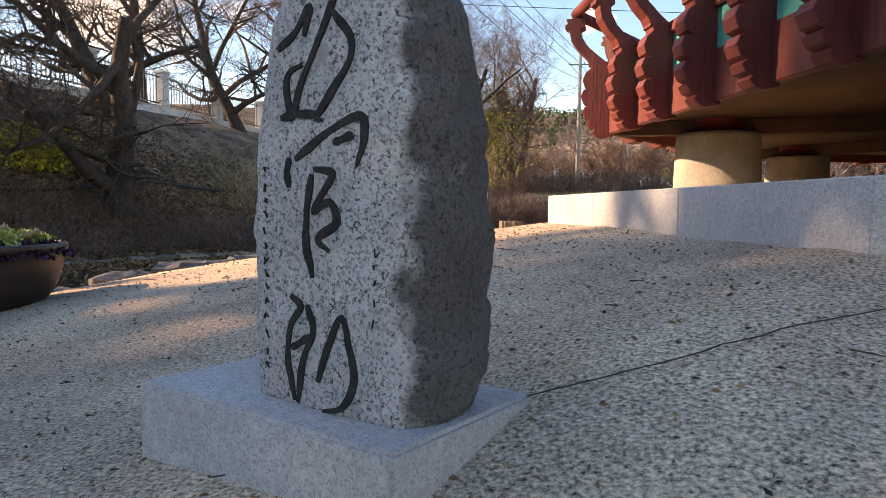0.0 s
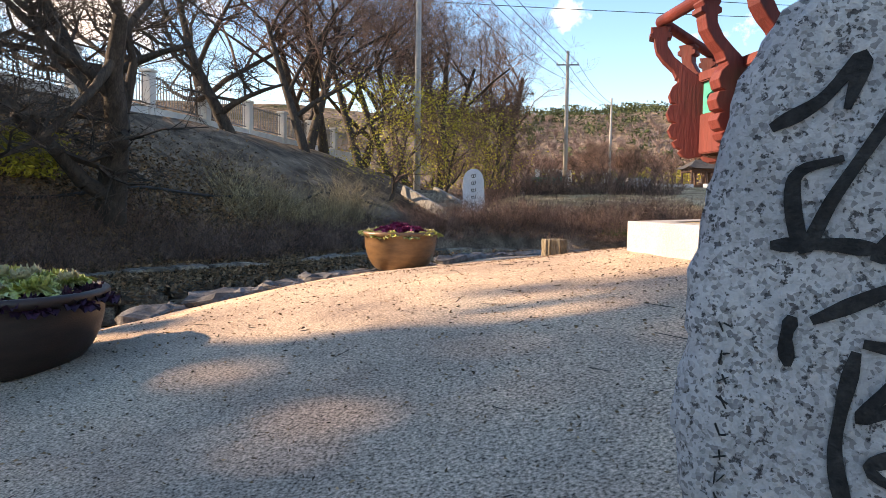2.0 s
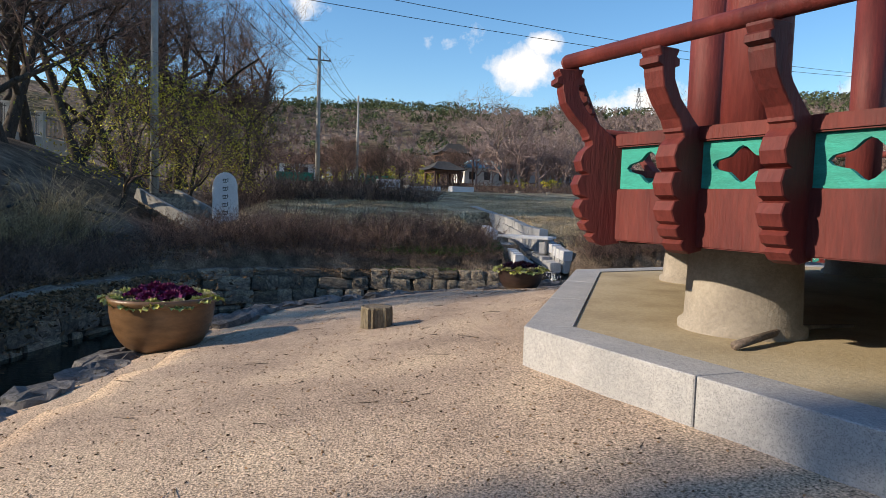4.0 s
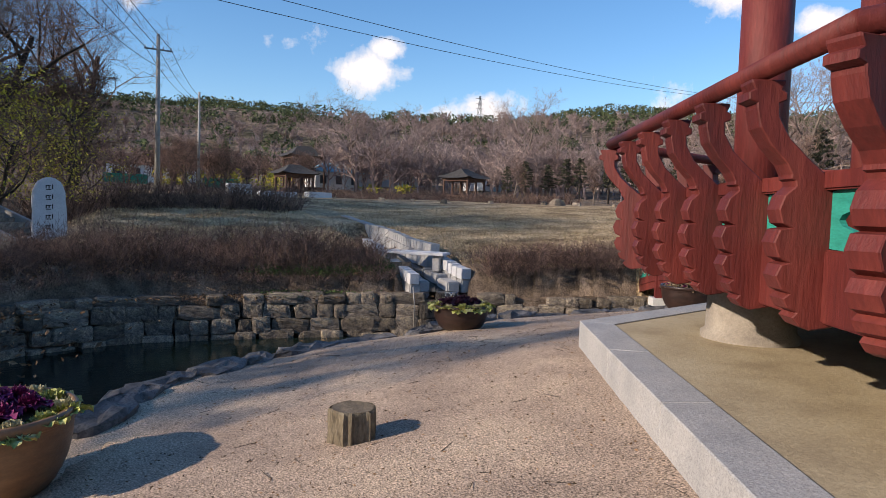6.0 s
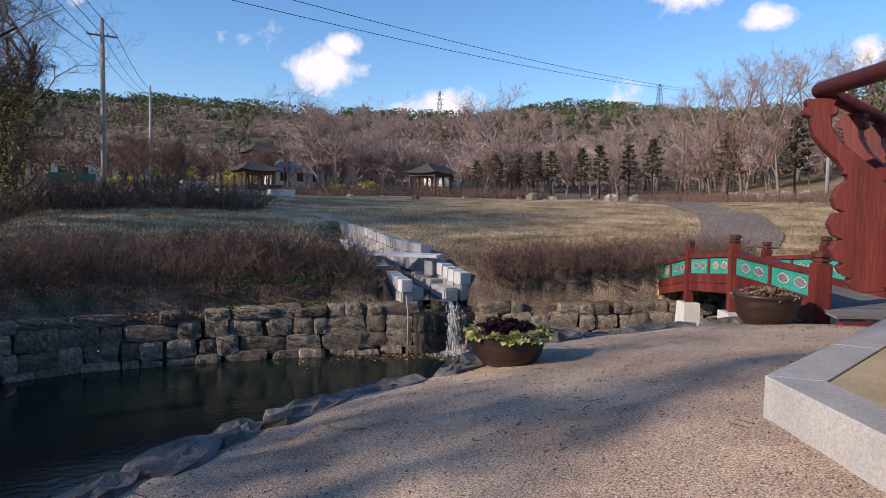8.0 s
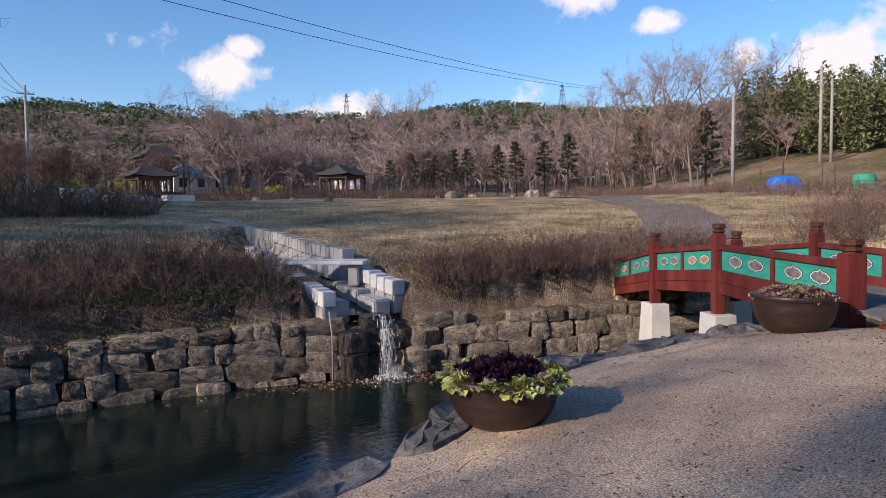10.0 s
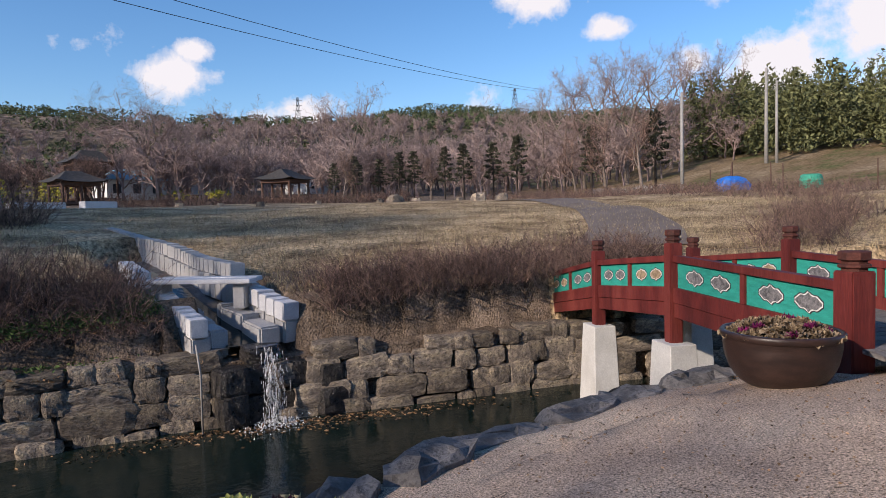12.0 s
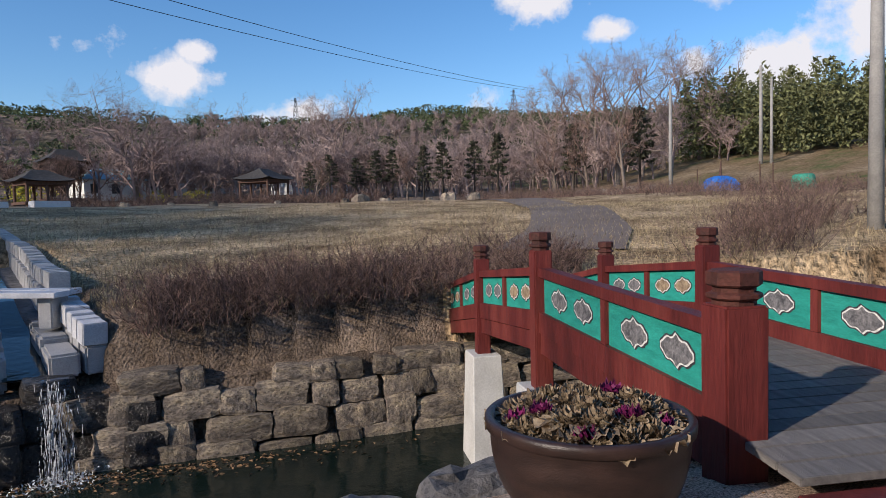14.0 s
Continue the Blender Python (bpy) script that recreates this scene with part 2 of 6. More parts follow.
LEAF_YELLOW = material("yellow_green_spring_leaf", ((0.28, 0.26, 0.03), (0.52, 0.44, 0.06)), 2.0, 0.7, 0, 0, 20.0, None, 0.3, island=0.4)
LEAF_GREEN = material("evergreen_leaf", ((0.04, 0.055, 0.022), (0.09, 0.11, 0.045)), 1.0, 0.75, 0, 0, 20.0, None, 0.3, island=0.5)
PINE_LEAF = material("dark_pine_needle", ((0.028, 0.03, 0.018), (0.075, 0.072, 0.042)), 1.0, 0.8, 0, 0, 20.0, None, 0.3, island=0.6)
BAMBOO_LEAF = material("bamboo_leaf", ((0.075, 0.085, 0.035), (0.17, 0.175, 0.075)), 0.3, 0.7, 0, 0, 5.0, None, 0.3, island=0.5)
IVY = material("low_green_weed_leaf", ((0.03, 0.06, 0.015), (0.09, 0.13, 0.035)), 3.0, 0.75, 0, 0, 20.0, None, 0.3, island=0.5)
ROOF_TILE = material("dark_roof_tile", ((0.035, 0.032, 0.03), (0.07, 0.065, 0.06)), 3.0, 0.8, 0, 0.5, 20.0, None, 0.3)
OLD_WOOD = material("old_brown_timber", ((0.07, 0.04, 0.03), (0.13, 0.075, 0.055)), 4.0, 0.85, 0, 0.4, 30.0, None, 0.25)
WHITE_PAINT = material("white_painted_wall", ((0.70, 0.70, 0.68), (0.82, 0.82, 0.80)), 2.0, 0.8, 0, 0.1, 20.0, None, 0.08)
FENCE_GREY = material("grey_painted_steel", ((0.13, 0.135, 0.14), (0.19, 0.195, 0.2)), 5.0, 0.55, 0.3, 0.1, 40.0, None, 0.12)
POLE_GREY = material("grey_concrete_pole", ((0.26, 0.25, 0.235), (0.35, 0.335, 0.31)), 3.0, 0.85, 0, 0.2, 30.0, None, 0.15)
BLUE_PLASTIC = material("blue_plastic_sheet", ((0.01, 0.12, 0.50), (0.02, 0.20, 0.65)), 4.0, 0.5, 0, 0.4, 12.0, None, 0.2)
GREEN_NET = material("green_net", ((0.02, 0.22, 0.15), (0.05, 0.32, 0.22)), 6.0, 0.8, 0, 0.4, 30.0, None, 0.3)
BLUE_WALL = material("pale_blue_roof_sheet", ((0.20, 0.42, 0.55), (0.28, 0.52, 0.64)), 1.0, 0.6)
CABLE = material("black_cable", ((0.02, 0.02, 0.02), (0.035, 0.035, 0.035)), 8.0, 0.6, 0, 0, 10)
STUMP_BARK = material("grey_stump_bark", ((0.10, 0.08, 0.055), (0.24, 0.20, 0.14)), 14.0, 0.95, 0, 0.9, 60.0, None, 0.35, stretch=(1, 1, 0.3))
STUMP_TOP = material("weathered_stump_top", ((0.13, 0.10, 0.07), (0.24, 0.19, 0.13)), 9.0, 0.95, 0, 0.7, 60.0, None, 0.3)
DRY_LEAF = material("fallen_brown_leaf", ((0.09, 0.055, 0.03), (0.27, 0.16, 0.085)), 4.0, 0.9, 0, 0, 20.0, None, 0.3, island=0.8)

water_m = bpy.data.materials.new("dark_green_pond_water")
water_m.use_nodes = True
wnn, wll = water_m.node_tree.nodes, water_m.node_tree.links
wp = wnn["Principled BSDF"]
wp.inputs["Base Color"].default_value, wp.inputs["Roughness"].default_value, wp.inputs["IOR"].default_value = (0.008, 0.016, 0.013, 1), 0.03, 1.33
wb, wno, wtc = wnn.new("ShaderNodeBump"), wnn.new("ShaderNodeTexNoise"), wnn.new("ShaderNodeTexCoord")
wno.inputs["Scale"].default_value, wno.inputs["Detail"].default_value = 7.0, 5.0
wb.inputs["Strength"].default_value, wb.inputs["Distance"].default_value = 0.35, 0.02
wll.new(wtc.outputs["Object"], wno.inputs["Vector"])
wll.new(wno.outputs["Fac"], wb.inputs["Height"])
wll.new(wb.outputs[0], wp.inputs["Normal"])
foam_m = material("white_falling_water", ((0.55, 0.58, 0.60), (0.80, 0.82, 0.84)), 20.0, 0.25, 0, 0.6, 60.0, None, 0.2)
clear_m = bpy.data.materials.new("clear_falling_water")
clear_m.use_nodes = True
cp = clear_m.node_tree.nodes["Principled BSDF"]
cp.inputs["Transmission Weight"].default_value, cp.inputs["Roughness"].default_value, cp.inputs["IOR"].default_value = 1.0, 0.12, 1.33

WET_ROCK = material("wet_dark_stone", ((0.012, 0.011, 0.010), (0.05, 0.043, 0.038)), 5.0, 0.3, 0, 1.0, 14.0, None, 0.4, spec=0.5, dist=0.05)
PLINTH = material("weathered_plinth", ((0.24, 0.21, 0.18), (0.36, 0.32, 0.27)), 3.0, 0.9, 0, 0.3, 40.0, None, 0.15)

# pits and dark lichen on the upright stone
pn, pl = STELE_ROCK.node_tree.nodes, STELE_ROCK.node_tree.links
pp0 = pn["Principled BSDF"]
old = pp0.inputs["Base Color"].links[0].from_socket
ptc, pv, pr, pm = pn.new("ShaderNodeTexCoord"), pn.new("ShaderNodeTexNoise"), pn.new("ShaderNodeMapRange"), pn.new("ShaderNodeMix")
pv.inputs["Scale"].default_value, pv.inputs["Detail"].default_value, pv.inputs["Roughness"].default_value = 62.0, 3.0, 0.7
pr.inputs["From Min"].default_value, pr.inputs["From Max"].default_value, pr.inputs["To Max"].default_value = 0.59, 0.64, 0.85
pm.data_type = "RGBA"
pm.inputs["B"].default_value = (0.055, 0.05, 0.05, 1)
pl.new(ptc.outputs["Object"], pv.inputs["Vector"])
pl.new(pv.outputs["Fac"], pr.inputs["Value"])
pl.new(pr.outputs[0], pm.inputs["Factor"])
pl.new(old, pm.inputs["A"])
pl.new(pm.outputs["Result"], pp0.inputs["Base Color"])
pb = pn.new("ShaderNodeBump")
pb.invert = True
pb.inputs["Strength"].default_value, pb.inputs["Distance"].default_value = 0.8, 0.01
pl.new(pr.outputs[0], pb.inputs["Height"])
pl.new(pp0.inputs["Normal"].links[0].from_socket, pb.inputs["Normal"])
pl.new(pb.outputs[0], pp0.inputs["Normal"])
# the stone's weathered right side: shade and dark stains both put into the colour
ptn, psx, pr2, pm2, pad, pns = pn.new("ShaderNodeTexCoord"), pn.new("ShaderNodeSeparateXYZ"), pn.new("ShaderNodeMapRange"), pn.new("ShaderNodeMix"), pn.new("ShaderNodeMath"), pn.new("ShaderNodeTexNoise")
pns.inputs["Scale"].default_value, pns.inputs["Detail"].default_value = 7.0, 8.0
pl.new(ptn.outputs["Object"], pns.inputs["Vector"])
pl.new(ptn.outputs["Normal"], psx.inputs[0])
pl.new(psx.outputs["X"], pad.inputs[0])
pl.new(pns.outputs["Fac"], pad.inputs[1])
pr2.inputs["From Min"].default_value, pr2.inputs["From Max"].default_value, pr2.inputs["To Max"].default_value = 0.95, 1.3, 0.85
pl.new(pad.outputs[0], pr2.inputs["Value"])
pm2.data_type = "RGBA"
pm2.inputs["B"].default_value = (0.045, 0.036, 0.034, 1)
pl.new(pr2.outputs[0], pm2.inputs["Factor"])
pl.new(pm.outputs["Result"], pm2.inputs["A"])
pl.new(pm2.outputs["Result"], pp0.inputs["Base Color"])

# ---- building tools ----
rng = np.random.default_rng(7)


def mesh_object(name, bm, mat, parent=None, label="", smooth=False):
    me = bpy.data.meshes.new(name)
    bm.to_mesh(me)
    bm.free()
    for m in (mat if isinstance(mat, (list, tuple)) else (mat,)):
        me.materials.append(m)
    if smooth:
        me.shade_smooth()
    ob = new(name, me)
    ob.parent = parent
    if label:
        ob["label"] = label
    return ob


def part(name, bm, mat, parent, label="", smooth=False):
    return mesh_object(name, bm, mat, parent, label, smooth)


def raw_object(name, verts, faces, mat, parent=None, smooth=False):
    me = bpy.data.meshes.new(name)
    me.from_pydata([tuple(v) for v in verts] if not isinstance(verts, np.ndarray) else verts.tolist(), [], faces if isinstance(faces, list) else faces.tolist())
    for m in (mat if isinstance(mat, (list, tuple)) else (mat,)):
        me.materials.append(m)
    if smooth:
        me.shade_smooth()
    ob = new(name, me)
    ob.parent = parent
    return ob


def thing(name, m, label, category, group="", kind=""):
    ob = new(name)
    ob.matrix_world = m
    ob.empty_display_size = 0.1
    return tagged(ob, label, category, group, kind)


def box(bm, x0, x1, y0, y1, z0, z1, bevel=0.0, m=None):
    vs = [bm.verts.new((x, y, z)) for z in (z0, z1) for x, y in ((x0, y0), (x1, y0), (x1, y1), (x0, y1))]
    fs = [bm.faces.new([vs[i] for i in f]) for f in ((3, 2, 1, 0), (4, 5, 6, 7), (0, 1, 5, 4), (1, 2, 6, 5), (2, 3, 7, 6), (3, 0, 4, 7))]
    out = vs
    if bevel:
        r = bmesh.ops.bevel(bm, geom=list({e for f in fs for e in f.edges}), offset=bevel, segments=2, affect="EDGES")
        out = list({v for f in r["faces"] for v in f.verts} | {v for v in vs if v.is_valid})
    if m is not None:
        bmesh.ops.transform(bm, matrix=m, verts=out)
    return out


def lathe(bm, profile, seg=32, m=None):
    """A turned shape from (radius, height) pairs."""
    rings = []
    for r, z in profile:
        rings.append([bm.verts.new((r * math.cos(2 * math.pi * i / seg), r * math.sin(2 * math.pi * i / seg), z)) for i in range(seg)])
    for a, b in zip(rings, rings[1:]):
        for i in range(seg):
            bm.faces.new((a[i], a[(i + 1) % seg], b[(i + 1) % seg], b[i]))
    bm.faces.new(rings[0][::-1])
    bm.faces.new(rings[-1])
    vs = [v for r in rings for v in r]
    if m is not None:
        bmesh.ops.transform(bm, matrix=m, verts=vs)
    return vs


def extrude_outline(bm, pts, y0, y1, m=None):
    """A flat outline in x and z, given thickness from y0 to y1."""
    a = [bm.verts.new((x, y0, z)) for x, z in pts]
    b = [bm.verts.new((x, y1, z)) for x, z in pts]
    n = len(pts)
    bm.faces.new(a)
    bm.faces.new(b[::-1])
    for i in range(n):
        bm.faces.new((a[(i + 1) % n], a[i], b[i], b[(i + 1) % n]))
    if m is not None:
        bmesh.ops.transform(bm, matrix=m, verts=a + b)
    return a + b


def tube(bm, pts, radii, seg=8, caps=True):
    """A round bar along points."""
    pts = [Vector(p) for p in pts]
    rings = []
    for i, p in enumerate(pts):
        d = (pts[min(i + 1, len(pts) - 1)] - pts[max(i - 1, 0)]).normalized()
        s = d.orthogonal().normalized() if i == 0 else (rings_side - d * rings_side.dot(d)).normalized()
        rings_side = s
        u = d.cross(s)
        r = radii[i] if isinstance(radii, (list, tuple)) else radii
        rings.append([bm.verts.new(p + r * (s * math.cos(2 * math.pi * k / seg) + u * math.sin(2 * math.pi * k / seg))) for k in range(seg)])
    for a, b in zip(rings, rings[1:]):
        for k in range(seg):
            bm.faces.new((a[k], a[(k + 1) % seg], b[(k + 1) % seg], b[k]))
    if caps:
        bm.faces.new(rings[0][::-1])
        bm.faces.new(rings[-1])


def sticks(a, b, ra, rb):
    """Many thin three-sided bars from points a to points b: vertices and faces."""
    a, b = np.asarray(a, float), np.asarray(b, float)
    n = len(a)
    ra, rb = np.broadcast_to(ra, n)[:, None], np.broadcast_to(rb, n)[:, None]
    d = b - a
    d /= np.linalg.norm(d, axis=1, keepdims=True) + 1e-9
    h = np.where(np.abs(d[:, 2:3]) > 0.9, np.array([[1.0, 0, 0]]), np.array([[0, 0, 1.0]]))
    s = np.cross(d, h)
    s /= np.linalg.norm(s, axis=1, keepdims=True) + 1e-9
    u = np.cross(d, s)
    v = np.empty((n, 6, 3))
    for k in range(3):
        c, q = math.cos(2.0944 * k), math.sin(2.0944 * k)
        v[:, k] = a + ra * (c * s + q * u)
        v[:, 3 + k] = b + rb * (c * s + q * u)
    base = (6 * np.arange(n))[:, None, None]
    f = base + np.array([[0, 1, 4, 3], [1, 2, 5, 4], [2, 0, 3, 5]])[None]
    return v.reshape(-1, 3), f.reshape(-1, 4)


def leaves(p, size, tilt=1.0, r=None):
    """Small folded leaves (two triangles each) at points p, turned at random."""
    r = r or rng
    n = len(p)
    d = r.normal(size=(n, 3)) * np.array([1, 1, tilt])
    d /= np.linalg.norm(d, axis=1, keepdims=True)
    e = np.cross(d, r.normal(size=(n, 3)))
    e /= np.linalg.norm(e, axis=1, keepdims=True)
    g = np.cross(d, e)
    s = (size * r.uniform(0.6, 1.4, n))[:, None]
    v = np.stack([p - d * s, p + e * s * 0.45 + g * s * 0.15, p + d * s, p - e * s * 0.45 + g * s * 0.15], 1).reshape(-1, 3)
    f = (4 * np.arange(n))[:, None, None] + np.array([[0, 1, 2], [0, 2, 3]])[None]
    return v, f.reshape(-1, 3)


def along(b, d):
    """The place d metres from the bend of the path at a compass bearing."""
    return 0.2 + d * math.sin(radians(b)), 9.5 + d * math.cos(radians(b))


def curve_points(ctrl, step=0.25):
    """Points a step apart along a smooth curve through a few places."""
    c = [Vector((*p, 0)) if len(p) == 2 else Vector(p) for p in ctrl]
    c = [c[0] * 2 - c[1]] + c + [c[-1] * 2 - c[-2]]
    out = []
    for i in range(1, len(c) - 2):
        n = max(2, int((c[i + 1] - c[i]).length / step))
        for k in range(n):
            t = k / n
            out.append(0.5 * ((2 * c[i]) + (c[i + 1] - c[i - 1]) * t + (2 * c[i - 1] - 5 * c[i] + 4 * c[i + 1] - c[i + 2]) * t * t + (3 * c[i] - c[i - 1] - 3 * c[i + 1] + c[i + 2]) * t ** 3))
    out.append(c[-2])
    return out


def smooth01(x, a, b):
    t = np.clip((x - a) / (b - a), 0, 1)
    return t * t * (3 - 2 * t)


def fnoise(x, y, s, o=0.0):
    """Smooth unevenness by a few crossed waves."""
    return (np.sin(x * s + 1.3 * np.sin(y * s * 0.7 + o) + o) + np.sin(y * s * 1.13 + 1.7 * np.sin(x * s * 0.6 + 2 * o) + 2.1 * o)) * 0.5

# ---- plan ----
WATER = -0.85
OCT_C, OCT_R, OCT_A = Vector((6.44, 4.36)), 6.02, radians(177.07)   # the pavilion's platform
EDGE = [(-5.2, -14), (-4.7, -6), (-4.4, -1), (-4.25, 1.9), (-3.85, 3.6), (-3.4, 5.3), (-3.12, 6.8), (-3.1, 7.8), (-2.3, 9.35), (-1.5, 10.6), (-0.4, 11.5), (0.68, 12.15), (1.96, 12.6), (3.0, 13.3),
        (4.2, 13.75), (5.65, 13.85), (7.7, 13.75), (10.2, 12.6), (14, 9.8), (24, 3)]
BANK = [(-16, -12), (-14, 0), (-12.2, 6), (-9.9, 10.3), (-9.1, 11.9), (-7.8, 14.3), (-6.8, 17.5), (-5.2, 20.8), (-3.0, 22.2), (0, 22.4), (3, 22.1), (5.2, 21.7), (7.6, 20.95), (10.65, 19.9),
        (12.2, 19.4), (14.5, 18.2), (18, 15.2), (30, 6)]


def octagon(radius, k):
    a = OCT_A - k * math.pi / 4
    return OCT_C + Vector((math.cos(a), math.sin(a))) * radius


edge_pts, bank_pts = curve_points(EDGE, 0.2), curve_points(BANK, 0.2)
pool = np.array([(p.x, p.y) for p in edge_pts] + [(p.x, p.y) for p in bank_pts[::-1]])


def inside(x, y, poly):
    """Whether points lie in a closed outline."""
    r = np.zeros(np.shape(x), bool)
    x1, y1 = poly[-1]
    for x2, y2 in poly:
        c = (y1 > y) != (y2 > y)
        r ^= c & (x < (x2 - x1) * (y - y1) / (y2 - y1 + 1e-12) + x1)
        x1, y1 = x2, y2
    return r


def far_from(x, y, pts):
    """The distance to a line of points."""
    d = np.full(np.shape(x), 1e9)
    for p in pts:
        d = np.minimum(d, (x - p[0]) ** 2 + (y - p[1]) ** 2)
    return np.sqrt(d)


oct_normals = [(octagon(1, k) - OCT_C + octagon(1, k + 1) - OCT_C).normalized() for k in range(8)]
RIDGE_X, RIDGE_Z = -17.0, 5.3


def path_height(x, y):
    """The sandy ground: highest round the platform."""
    x, y = np.asarray(x, float), np.asarray(y, float)
    d = np.full(np.shape(x), 1e9)
    for k in range(8):
        a, b = octagon(OCT_R, k), octagon(OCT_R, k + 1)
        t = np.clip(((x - a.x) * (b.x - a.x) + (y - a.y) * (b.y - a.y)) / (b - a).length_squared, 0, 1)
        d = np.minimum(d, np.hypot(x - a.x - t * (b.x - a.x), y - a.y - t * (b.y - a.y)))
    d = np.where(np.max([(x - OCT_C.x) * n.x + (y - OCT_C.y) * n.y for n in oct_normals], axis=0) < OCT_R * math.cos(math.pi / 8), 0, d)
    low = 0.5 + 0.53 * smooth01(y, 2.0, 11.0)
    h = 1.53 - 0.14 * d - 0.105 * smooth01(-y, -2.0, 0.2) * np.minimum(d, 1.9) - 0.28 * smooth01(-y, 1.0, 2.3)
    return np.maximum(h, low) + 0.012 * fnoise(x, y, 1.9)


def bank_height(x, y):
    """The lawn, the fields and the hills past the pond, and the fenced slope on the other side."""
    d = np.hypot(x - 0.2, y - 9.5)
    b = np.degrees(np.arctan2(x - 0.2, y - 9.5))
    z = np.interp(d, [0, 11, 12.5, 14.5, 20, 30, 45, 60, 100, 150, 230, 330, 480, 700, 1500, 6000], [0.3, 0.3, 0.55, 1.25, 1.95, 2.7, 3.55, 3.9, 5.2, 8.0, 17, 32, 58, 54, 10, -60])
    right = smooth01(b, 46, 62) * smooth01(d, 74, 150) * (1 - smooth01(d, 180, 420))
    z = z + right * 6.5
    rise = np.interp(b, [-30, -8, 0, 4, 8, 12, 17, 23, 28, 32, 36, 40, 44, 50, 70, 100], [6.4, 6.6, 7.4, 7.8, 7.2, 6.5, 6.2, 6.6, 7.3, 8.1, 8.7, 8.5, 7.9, 7.4, 7.0, 6.0])
    crest = 2.7 + 500 * np.tan(np.radians(rise))
    far = np.interp(d, [230, 330, 430, 500, 640, 900, 1700, 6000], [17, 36, 62, 1, 0.8, 0.4, 0.0, -0.6])
    z = np.where(d > 430, np.where(d < 500, 62 + (crest - 62) * (d - 430) / 70, crest * far), np.where(d > 230, far, z))
    z = z + smooth01(d, 120, 300) * 3.0 * fnoise(x, y, 0.021) + smooth01(d, 14, 40) * 0.12 * fnoise(x, y, 0.33)
    # the fenced slope
    wallx = np.interp(y, [p[1] for p in BANK[:9]], [p[0] for p in BANK[:9]])
    t = np.clip((wallx - x) / np.maximum(wallx - RIDGE_X, 0.5), 0, 1)
    s = 0.35 + (RIDGE_Z - 0.35) * (0.25 * t + 0.75 * smooth01(t, 0.12, 0.95)) + 0.10 * fnoise(x, y, 0.9)
    left = smooth01(-x, 3.5, 8.5) * (1 - smooth01(y, 30, 62))
    z = z * (1 - left) + np.where(x < RIDGE_X, RIDGE_Z, s) * left
    return np.where((y < 8) & (x > -3), np.minimum(z, 1.4 + 0.02 * d), z) * 1.0


def ground_height(x, y):
    x, y = np.asarray(x, float), np.asarray(y, float)
    wet = inside(x, y, pool)
    de = far_from(x, y, [(p.x, p.y) for p in edge_pts[::2]])
    db = far_from(x, y, [(p.x, p.y) for p in bank_pts[::2]])
    near = de < db
    land = np.where(near, path_height(x, y), bank_height(x, y))
    dc = far_from(x, y, [(6.17, q) for q in np.arange(21.2, 31.0, 0.3)])
    land = land - 0.75 * (1 - smooth01(dc, 0.85, 1.15))
    return np.where(wet | (np.minimum(de, db) < 0.45), WATER - 0.7, land)


def spaced(lo, hi, step, limit):
    fine = list(np.arange(lo, hi + 1e-6, step))
    a, s = hi, step
    while a < limit:
        s *= 1.11
        a += s
        fine.append(a)
    a, s = lo, step
    while a > -limit:
        s *= 1.11
        a -= s
        fine.insert(0, a)
    return np.array(fine)


gx, gy = spaced(-19, 22, 0.22, 2600), spaced(-9, 30, 0.22, 2600)
GX, GY = np.meshgrid(gx, gy, indexing="ij")
GZ = ground_height(GX.ravel(), GY.ravel()).reshape(GX.shape)
nx, ny = GX.shape
gi = np.arange(nx * ny).reshape(nx, ny)
gf = np.stack([gi[:-1, :-1], gi[1:, :-1], gi[1:, 1:], gi[:-1, 1:]], -1).reshape(-1, 4)
ground = raw_object("ground", np.stack([GX, GY, GZ], -1).reshape(-1, 3), gf, [SAND, LAWN, LITTER, FOREST, FIELD, DARK_JOINT], None, True)
tagged(ground, "sandy yard, dry winter lawn and wooded hills", "ground", kind="structure")
cx, cy = (GX[:-1, :-1] + GX[1:, 1:]).ravel() / 2, (GY[:-1, :-1] + GY[1:, 1:]).ravel() / 2
cd, cb = np.hypot(cx - 0.2, cy - 9.5), np.degrees(np.arctan2(cx - 0.2, cy - 9.5))
cwet = inside(cx, cy, pool)
cnear = far_from(cx, cy, [(p.x, p.y) for p in edge_pts[::2]]) < far_from(cx, cy, [(p.x, p.y) for p in bank_pts[::2]])
kind = np.where(cnear, 0, 1)
kind = np.where(~cnear & ((cx < -4.2 - 0.12 * np.maximum(cy - 20, 0)) | (cd < 16.0 + 0.7 * fnoise(cx, cy, 0.8))) & (cy < 75), 2, kind)
kind = np.where((cd > 75) & (cb > 44) & (cb < 95) & (cd < 170), 4, kind)
kind = np.where((cd > 62) & (kind == 1) & (cb < 46), 2, kind)
kind = np.where(cd > 165, 3, kind)
kind = np.where(cwet, 5, kind)
ground.data.polygons.foreach_set("material_index", kind.astype(np.int32))


def z_at(x, y):
    return float(ground_height(np.array([x]), np.array([y]))[0])


# ---- water ----
wx, wy = np.meshgrid(np.linspace(-20, 32, 3), np.linspace(-16, 26, 3), indexing="ij")
wi = np.arange(9).reshape(3, 3)
water = raw_object("water", np.stack([wx.ravel(), wy.ravel(), np.full(9, WATER)], -1), np.stack([wi[:-1, :-1], wi[1:, :-1], wi[1:, 1:], wi[:-1, 1:]], -1).reshape(-1, 4), water_m)
tagged(water, "still dark green pond water with ripples", "water", kind="structure")


